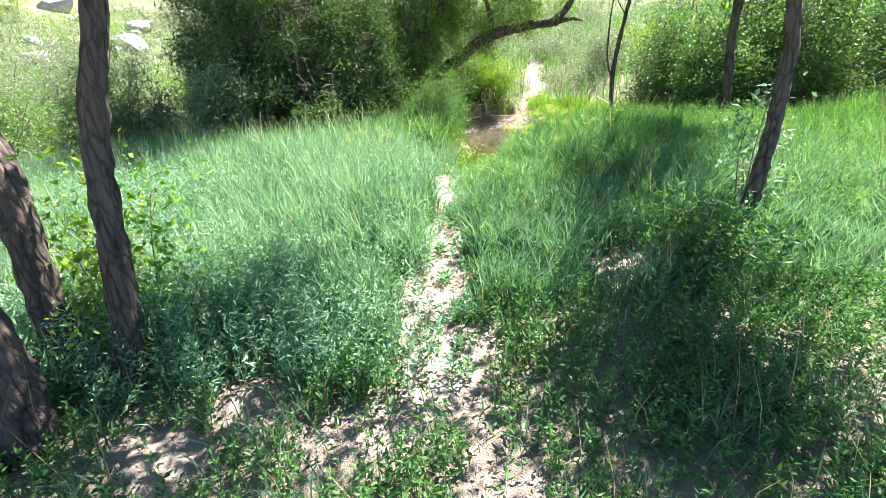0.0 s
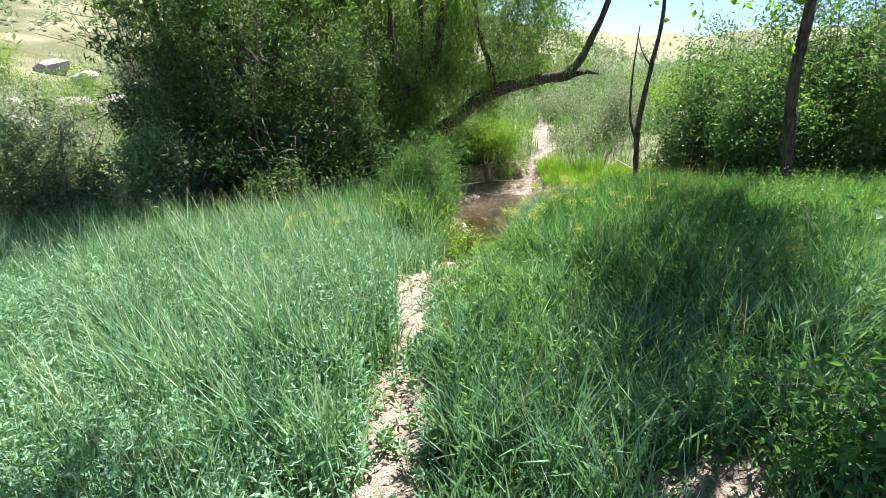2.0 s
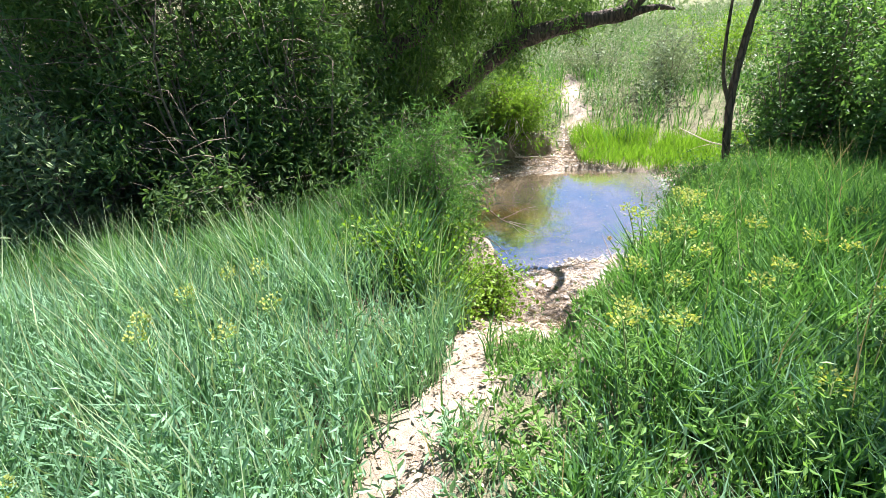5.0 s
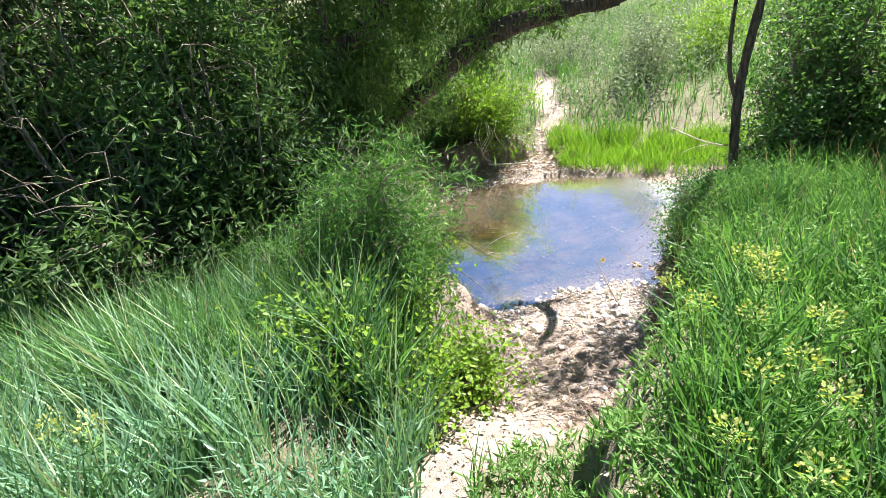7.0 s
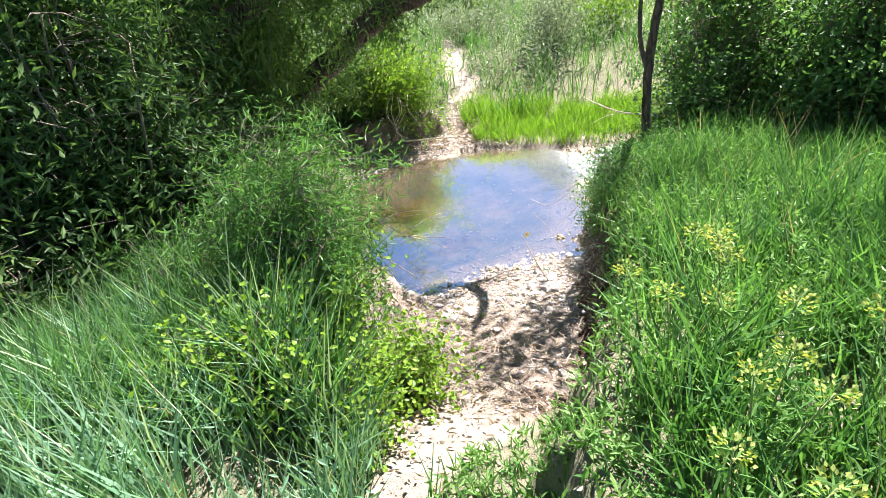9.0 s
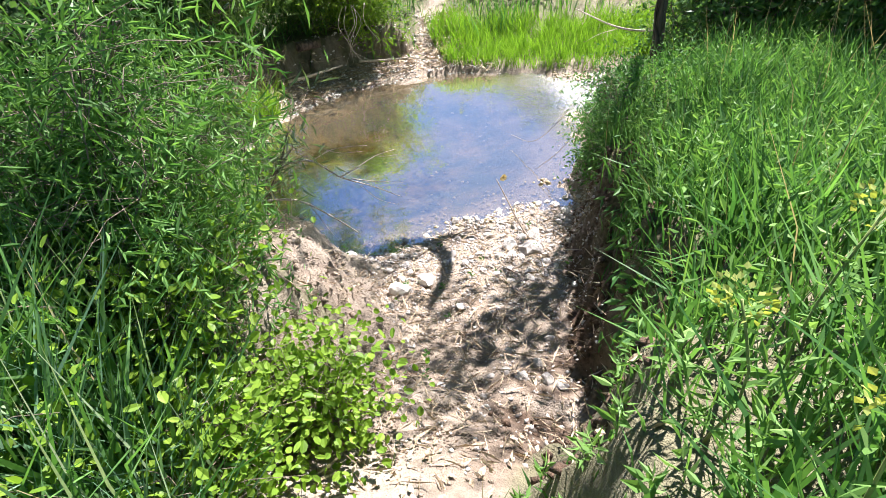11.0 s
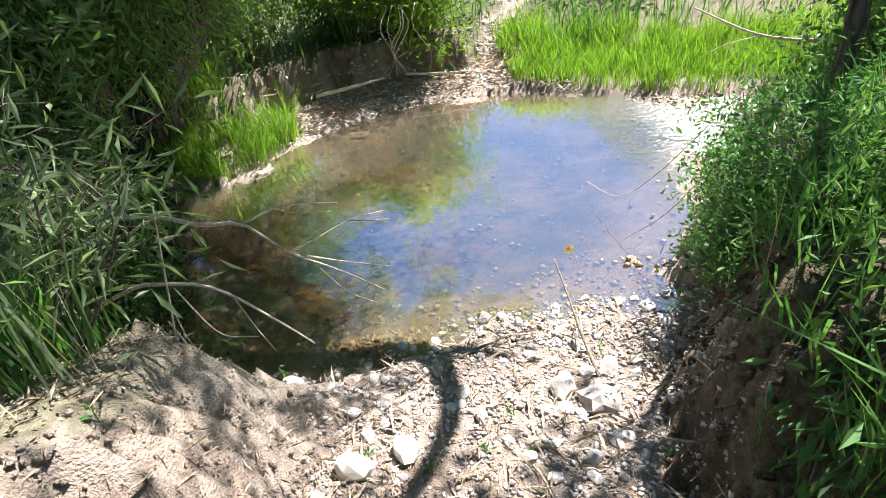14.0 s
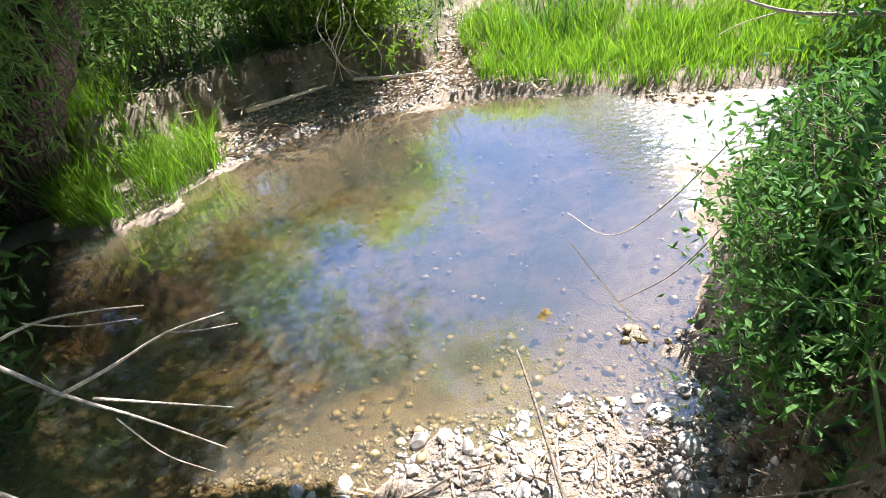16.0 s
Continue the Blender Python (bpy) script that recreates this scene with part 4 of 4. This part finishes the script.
# the overhanging edge of the cut bank: matted earth, and weeds that hang over it
LIP = smooth_line([(1.3, 8.7, 1.0), (1.46, 9.0, 0.98), (1.64, 9.3, 0.93), (1.8, 9.62, 0.84), (1.98, 9.98, 0.74), (2.14, 10.32, 0.66), (2.32, 10.65, 0.58), (2.5, 11.05, 0.5), (2.7, 11.5, 0.4)], 90)
r = np.random.default_rng(91)
lump = LIP + np.stack([0.03 * np.sin(np.arange(90) * 0.9) + 0.02 * r.normal(size=90), 0.02 * r.normal(size=90), 0.03 * np.sin(np.arange(90) * 0.5 + 1) - 0.05], -1)
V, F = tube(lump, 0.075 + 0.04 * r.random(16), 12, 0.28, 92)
tagged(mesh_ob("bank_ledge", V, F, M_SHADED_EARTH, smooth=True), "ledge of matted brown earth overhanging the cut bank, shade painted into its colour", "earth ledge")
m = 9000
k = (90 * r.random(m) ** 0.6).astype(int)
out = r.random(m)
base = LIP[k] + np.stack([0.18 - 0.36 * out, 0.1 - 0.12 * out, 0.1 - 0.3 * out ** 1.5], -1) + r.normal(size=(m, 3)) * 0.05
V, F = leaves(base, np.stack([-0.5 - 0.6 * out, -0.3 + 0 * out, 0.6 - 1.3 * out], -1) + 0.6 * r.normal(size=(m, 3)), 0.04 + 0.035 * r.random(m), 0.013 + 0.01 * r.random(m), r=r)
tagged(mesh_ob("hanging_weeds", V, F, M_HERB), "dark green leafy weeds hanging over the cut bank", "weeds", kind="stuff")
m = 1800
k = r.integers(0, 60, m)
base = LIP[k] + r.normal(size=(m, 3)) * np.array([0.12, 0.08, 0.02]) + np.array([0.16, 0, 0])
V, F = blades(base[:, 0], base[:, 1], base[:, 2] - 0.06, 0.16 + 0.2 * r.random(m), 0.005 + 0.004 * r.random(m), 0.5 + 0.5 * r.random(m), r=r)
tagged(mesh_ob("lip_grass", V, F, M_GRASS_GREEN), "long green grass bending over the bank edge", "grass", kind="stuff")


# ---------- stones, sticks and litter ----------
def stone_mesh(name, seed, material, flat=0.65):
    """A worn, slightly faceted stone about one unit across."""
    r = np.random.default_rng(seed)
    bm = bmesh.new()
    bmesh.ops.create_icosphere(bm, subdivisions=2, radius=0.5)
    cuts = r.normal(size=(9, 3))
    cuts /= np.linalg.norm(cuts, axis=1)[:, None]
    sc = np.array([1.0, 0.6 + 0.3 * r.random(), flat * (0.7 + 0.5 * r.random())])
    for v in bm.verts:
        p = np.array(v.co)
        for c in cuts:
            p -= c * max(0.0, p @ c - 0.38)
        p *= sc * (1 + 0.06 * r.normal())
        v.co = p
    me = bpy.data.meshes.new(name)
    bm.to_mesh(me)
    bm.free()
    me.materials.append(material)
    return me


ROCKS = [stone_mesh("stone", 200 + q, M_STONE) for q in range(7)]
PALE = [stone_mesh("pale_stone", 220 + q, M_WHITE_STONE) for q in range(3)]
WET = [stone_mesh("wet_stone", 230 + q, M_WETSTONE) for q in range(4)]


def lay(me, name, x, y, size, parent=None, sink=0.25, turn=None):
    ob = new(name, me)
    z = float(ground_z(x, y))
    ob.matrix_world = Matrix.LocRotScale((x, y, z + size * (0.25 - sink * 0.5)), Euler((rng.normal() * 0.25, rng.normal() * 0.25, rng.random() * 6.28)), (size, size, size))
    ob.parent = parent
    return ob


for x, y, s_, me, lab in ((0.66, 10.15, 0.14, PALE[0], "white angular stone on the gravel"), (0.82, 10.2, 0.12, PALE[1], "pale flat stone on the gravel"), (1.46, 10.3, 0.15, ROCKS[1], "rough pale brown stone on the gravel"),
                      (1.36, 10.38, 0.13, PALE[2], "smooth white oblong stone on the gravel"), (1.02, 10.42, 0.08, ROCKS[2], "grey brown stone by the water"), (1.85, 10.8, 0.075, ROCKS[3], "round grey cobble by the water"),
                      (1.87, 10.68, 0.08, PALE[1], "oblong pale cobble by the water"), (1.55, 10.45, 0.09, ROCKS[4], "angular grey stone by the water"), (0.45, 10.48, 0.08, PALE[2], "pale mossy stone at the water's edge")):
    tagged(lay(me, "river_stone", x, y, s_), lab, "stone", "stones on the gravel")
r = np.random.default_rng(77)
for q in range(26):
    x, y = -9.5 - 9.0 * r.random(), 17.0 + 9.0 * r.random()
    ob = new("hillside_rock", ROCKS[q % 7])
    k = 0.5 + 1.1 * r.random()
    ob.matrix_world = Matrix.LocRotScale((x, y, float(ground_z(x, y)) + 0.1 * k), Euler((0.3 * r.normal(), 0.3 * r.normal(), 6.28 * r.random())), (k, 0.8 * k, 0.8 * k))
    tagged(ob, "pale grey weathered rock on the dry hillside", "rock", "rocks on the hillside")
n = 0
while n < 280:
    x, y = 0.3 + 1.75 * rng.random(), 9.15 + 1.75 * rng.random()
    wd, wh, ww = waydist(np.array(x), np.array(y), WAY)
    if wd > ww + 0.05 or rng.random() > 0.15 + 0.8 * float(S(y + 0.4 * x, 9.9, 11.0)):
        continue
    lay(ROCKS[n % 7], "pebble", x, y, 0.02 + 0.045 * rng.random() ** 2, ground)
    n += 1


def gravel(name, label, count, box, keep_fn, size, material):
    """Small stones as one mesh: squashed eight-sided lumps."""
    x, y = scatter(count, *box)
    ok = rng.random(count) < keep_fn(x, y)
    x, y = x[ok], y[ok]
    m = len(x)
    z = ground_z(x, y)
    O = np.array([(1, 0, 0), (0, 1, 0), (-1, 0, 0), (0, -1, 0), (0, 0, 0.75), (0, 0, -0.75)], float)
    a = rng.random(m) * 6.28
    sz = size * (0.4 + 1.2 * rng.random(m) ** 2)
    P = O[None] * (0.7 + 0.6 * rng.random((m, 6, 1)))
    ca, sa = np.cos(a)[:, None], np.sin(a)[:, None]
    V = np.stack([P[..., 0] * ca - P[..., 1] * sa * 0.7, P[..., 0] * sa + P[..., 1] * ca * 0.7, P[..., 2] * 0.8], -1) * sz[:, None, None] / 2
    V += np.stack([x, y, z + sz * 0.15], -1)[:, None]
    T = np.array([(0, 1, 4), (1, 2, 4), (2, 3, 4), (3, 0, 4), (1, 0, 5), (2, 1, 5), (3, 2, 5), (0, 3, 5)])
    F = (np.arange(m)[:, None, None] * 6 + T[None]).reshape(-1, 3)
    return tagged(mesh_ob(name, V.reshape(-1, 3), F, material, smooth=True), label, "gravel", kind="stuff")


def on_cut(x, y):
    """1 on the steep faces of the cut banks."""
    e = 0.05
    g = np.hypot(ground_z(x + e, y) - ground_z(x - e, y), ground_z(x, y + e) - ground_z(x, y - e)) / (2 * e)
    return S(g, 0.5, 1.0) * (ground_z(x, y) > 0.03)


on_way = lambda x, y: (waydist(x, y, WAY)[0] < waydist(x, y, WAY)[2] + 0.12) * 1.0
gravel("gravel", "pale gravel and clods on the stream beach", 22000, (0.1, 2.3, 8.8, 10.95), lambda x, y: on_way(x, y) * (0.12 + 0.88 * S(y + 0.35 * x, 9.8, 10.9)), 0.018, M_STONE)
gravel("path_clods", "loose dirt clods on the trodden path", 9000, (-1.5, 1.6, 3.5, 9.3), lambda x, y: bare(x, y) * 0.7, 0.014, M_SOIL)
gravel("bank_clods", "crumbled earth clods on the cut banks", 22000, (-0.3, 2.8, 8.3, 11.6), lambda x, y: 0.3 * on_cut(x, y) * (1 - S(x - (0.12 + 0.75 * (y - 8.6)), 0.1, 0.4)), 0.03, M_SOIL)
gravel("mound_crumbs", "small crumbs of dry earth on the sandy mound", 9000, (0.0, 0.9, 8.9, 10.4), lambda x, y: 0.6 * bare(x, y) + 0.3, 0.011, M_SOIL)
gravel("shaded_earth_clods", "crumbled brown earth on the cut bank, shade painted into its colour", 16000, (0.8, 2.8, 8.6, 11.6), lambda x, y: 0.85 * on_cut(x, y) * S(x - (0.12 + 0.75 * (y - 8.6)), 0.1, 0.4), 0.032, M_SHADED_EARTH)
gravel("streambed_stones", "brown stones on the bed of the pool", 6000, (-1.2, 3.2, 10.6, 13.7), lambda x, y: (polydist(x, y, POND) < 0) * (0.1 + 0.9 * (1 - S(y, 10.8, 11.6))), 0.035, M_WETSTONE)
gravel("far_beach_litter", "pale driftwood chips and pebbles on the far shore", 6000, (-0.4, 2.4, 13.2, 14.8), lambda x, y: (polydist(x, y, POND) > -0.05) * bare(x, y), 0.03, M_WHITE_STONE)
gravel("riffle_stones", "wet stones in the shallow outflow", 900, (2.6, 4.6, 11.9, 13.2), lambda x, y: (polydist(x, y, POND) < 0.05) * 1.0, 0.04, M_WETSTONE)


def litter(name, label, count, box, keep_fn, length, width, material, lift=0.01):
    """Dry stalks, chips and dead leaves lying on the ground."""
    x, y = scatter(count, *box)
    ok = rng.random(count) < keep_fn(x, y)
    x, y = x[ok], y[ok]
    m = len(x)
    a = rng.random(m) * 6.28
    d = np.stack([np.cos(a), np.sin(a), rng.normal(0.05, 0.15, m)], -1)
    V, F = leaves(np.stack([x, y, ground_z(x, y) + lift], -1), d, length * (0.4 + rng.random(m)), width * (0.6 + 0.8 * rng.random(m)))
    return tagged(mesh_ob(name, V, F, material), label, "litter", kind="stuff")


litter("dead_leaf_litter", "brown dead leaves and chips on the soil", 14000, (-2.5, 2.5, 3.2, 9.0), lambda x, y: 0.25 + 0.75 * bare(x, y), 0.035, 0.014, M_LITTER)
litter("mound_litter", "dry twigs and leaf scraps on the sandy mound", 1500, (0.0, 0.8, 9.0, 10.4), lambda x, y: 0.7 + 0 * x, 0.05, 0.006, M_LITTER)
litter("straw_litter", "broken straw and twigs on the beach", 2600, (0.1, 2.2, 8.8, 10.8), on_way, 0.09, 0.004, M_LITTER)
litter("driftwood_litter", "bleached driftwood chips along the far shore", 2600, (-0.4, 2.4, 13.3, 14.8), lambda x, y: (polydist(x, y, POND) > 0.02) * bare(x, y), 0.16, 0.012, M_LITTER, 0.02)


def stick(points, radii, label, twigs=(), name="dead_branch", category="branch", wood=None):
    """A fallen or leaning branch with its side twigs."""
    th = thing(name, points[0], label, category)
    limb_part("branch", points, radii, wood or M_DEAD, th, 18, 6, 0.1)
    for tw, rr in twigs:
        limb_part("twig", tw, [rr, 0.0012], M_DEAD, th, 10, 5, 0.05)
    return th


stick([(-0.9, 11.05, 0.3), (-0.45, 10.95, 0.66), (0.0, 10.86, 0.73), (0.23, 10.8, 0.69), (0.37, 10.78, 0.68), (0.5, 10.75, 0.56), (0.66, 10.7, 0.49), (0.81, 10.65, 0.41)], [0.011, 0.009, 0.007, 0.004, 0.0015], "bare bleached dead branch reaching over the water",
      [([(0.37, 10.78, 0.68), (0.48, 10.82, 0.7), (0.58, 10.84, 0.69), (0.69, 10.85, 0.67)], 0.004), ([(0.5, 10.75, 0.56), (0.6, 10.78, 0.58), (0.72, 10.82, 0.61), (0.84, 10.85, 0.61)], 0.005), ([(0.56, 10.74, 0.54), (0.68, 10.73, 0.5), (0.84, 10.7, 0.47)], 0.004),
       ([(0.72, 10.82, 0.61), (0.78, 10.83, 0.59), (0.86, 10.84, 0.58)], 0.002), ([(0.46, 10.83, 0.7), (0.54, 10.84, 0.66), (0.66, 10.85, 0.64)], 0.002), ([(0.6, 10.71, 0.5), (0.68, 10.66, 0.42), (0.78, 10.62, 0.38)], 0.002)])
stick([(-0.5, 10.8, 0.3), (-0.1, 10.75, 0.5), (0.05, 10.72, 0.53), (0.25, 10.66, 0.52), (0.42, 10.62, 0.38), (0.53, 10.6, 0.26)], [0.009, 0.006, 0.003], "brown dead branch with withered seed heads",
      [([(0.3, 10.65, 0.49), (0.36, 10.6, 0.36), (0.4, 10.58, 0.27)], 0.003), ([(0.1, 10.7, 0.52), (0.22, 10.62, 0.36), (0.36, 10.58, 0.35)], 0.003), ([(0.05, 10.72, 0.45), (0.12, 10.62, 0.3), (0.3, 10.55, 0.2)], 0.003), ([(0.0, 10.74, 0.35), (0.14, 10.6, 0.22), (0.3, 10.52, 0.12)], 0.003)])
stick([(0.1, 10.35, 0.1), (0.2, 10.4, 0.5), (0.3, 10.45, 0.95)], [0.005, 0.002], "thin bare leaning stalk at the bank edge")
stick([(1.5, 10.42, 0.07), (1.5, 10.6, 0.09), (1.5, 10.8, 0.14), (1.49, 10.95, 0.2)], [0.007, 0.005, 0.003], "brown stick lying on the gravel", [([(1.5, 10.6, 0.09), (1.53, 10.72, 0.09), (1.57, 10.78, 0.04)], 0.004)], wood=M_TWIG)
stick([(0.8, 10.5, 0.06), (1.0, 10.62, 0.04), (1.25, 10.72, 0.035)], [0.006, 0.005, 0.003], "thin dark stick lying at the water's edge", wood=M_TWIG)
stick([(2.35, 11.3, 0.6), (2.1, 11.35, 0.3), (1.98, 11.5, 0.12), (1.92, 11.8, 0.06)], [0.003, 0.002], "thin bleached twig bending down to the water")
stick([(2.3, 11.1, 0.55), (2.05, 11.1, 0.25), (1.9, 11.2, 0.06)], [0.003, 0.002], "thin bleached twig bending down to the water")
stick([(3.6, 12.2, 0.5), (3.2, 12.4, 0.55), (2.9, 12.7, 0.7)], [0.012, 0.005], "grey dead branch over the outflow", [([(3.2, 12.4, 0.55), (3.05, 12.5, 0.5), (2.9, 12.5, 0.45)], 0.004)])
stick([(0.2, 13.85, 0.16), (0.45, 13.8, 0.2), (0.8, 13.95, 0.2)], [0.02, 0.016, 0.008], "bleached driftwood branch on the far shore")
stick([(1.0, 14.05, 0.18), (1.3, 13.95, 0.17), (1.6, 13.95, 0.15)], [0.015, 0.01, 0.006], "bleached driftwood branch on the far shore")
log = thing("sawn_log", (0.5, 14.15, 0.38), "short reddish sawn log on the eroded bank", "log")
limb_part("trunk", [(0.36, 14.12, 0.42), (0.62, 14.16, 0.42)], [0.05, 0.05], M_BARK, log, 6, 10, 0.05)
roots = thing("hanging_roots", (1.05, 14.0, 0.75), "pale bare roots hanging from the eroded bank", "roots")
for q in range(6):
    x = 0.92 + 0.25 * rng.random()
    limb_part("root", [(x, 14.1, 0.75), (x + 0.06 * rng.normal(), 13.95, 0.6), (x + 0.08 * rng.normal(), 13.92, 0.35 + 0.1 * rng.random()), (x + 0.1 * rng.normal(), 13.95, 0.2)], [0.005, 0.002], M_DEAD, roots, 12, 5, 0.1)
for q in range(9):
    u = rng.random()
    x0, y0 = 1.46 + 0.45 * u, 9.3 + 1.0 * u + 0.05 * rng.normal()
    z0 = float(ground_z(x0 + 0.2, y0))
    stick([(x0 + 0.14, y0, z0), (x0 + 0.03, y0 - 0.05 * rng.random(), z0 * 0.75), (x0 - 0.08 * rng.random(), y0 + 0.1 * rng.normal(), z0 * (0.2 + 0.3 * rng.random()))], [0.0035, 0.0015], "thin brown root hanging down the cut bank", name="bank_root", category="root", wood=M_TWIG)
fl = thing("floating_leaf", (1.66, 11.3, 0.0), "yellow fallen leaf floating on the pool", "leaf")
V, F = leaves(np.array([(1.63, 11.28, -0.004), (1.655, 11.31, -0.003)]), np.array([(0.8, 0.5, 0.03), (0.6, -0.6, 0.02)]), np.array([0.07, 0.05]), np.array([0.05, 0.03]), 0.05)
under_thing(mesh_ob("blade", V, F, M_STRAW), fl)


# ---------- yellow-flowered spurge ----------
def spurge(at, h, seed):
    r = np.random.default_rng(seed)
    z0 = float(ground_z(at[0], at[1]))
    th = thing("flowering_spurge", (at[0], at[1], z0), "leafy spurge with flat yellow-green flower heads", "plant", "spurge in the grass")
    top = np.array([at[0] + 0.06 * r.normal(), at[1] + 0.06 * r.normal(), z0 + h])
    limb_part("stem", [(at[0], at[1], z0 - 0.02), tuple((np.array([at[0], at[1], z0]) + top) / 2 + 0.02 * r.normal(size=3)), tuple(top)], [0.003, 0.002], M_TWIGGREEN, th, 6, 4, 0.0)
    f = r.random(40)
    base = np.array([at[0], at[1], z0]) + (top - np.array([at[0], at[1], z0])) * f[:, None]
    a = r.random(40) * 6.28
    V, F = leaves(base, np.stack([np.cos(a), np.sin(a), 0.4 + 0 * a], -1), 0.045 + 0 * a, 0.007 + 0 * a, r=r)
    under_thing(mesh_ob("foliage", V, F, M_FRESHWEED), th)
    m = 60
    a, rr = r.random(m) * 6.28, 0.034 * np.sqrt(r.random(m))
    base = top + np.stack([rr * np.cos(a), rr * np.sin(a), 0.012 * r.normal(size=m)], -1)
    V, F = leaves(base, np.stack([np.cos(a), np.sin(a), 0.5 + 0.4 * r.random(m)], -1), np.full(m, 0.011), np.full(m, 0.009), r=r)
    tagged(under_thing(mesh_ob("flower_head", V, F, M_FLOWER, label="yellow-green flower head"), th), kind="stuff")
    return th


q = 0
for cx, cy, k, sx_, sy_ in ((0.8, 8.0, 10, 0.12, 0.2), (1.15, 8.35, 10, 0.15, 0.2), (1.4, 7.9, 10, 0.4, 0.3), (-0.7, 7.7, 9, 0.3, 0.4), (1.2, 7.2, 7, 0.4, 0.4), (0.7, 7.5, 6, 0.1, 0.2)):
    for i in range(k):
        x, y = cx + sx_ * rng.normal(), cy + sy_ * rng.normal()
        wd, wh, ww = waydist(np.array(x), np.array(y), WAY)
        if wd < ww + 0.25 or trampled(np.array(x), np.array(y)) < 0.8:
            continue
        q += 1
        spurge((x, y), 0.28 + 0.12 * rng.random(), 300 + q)
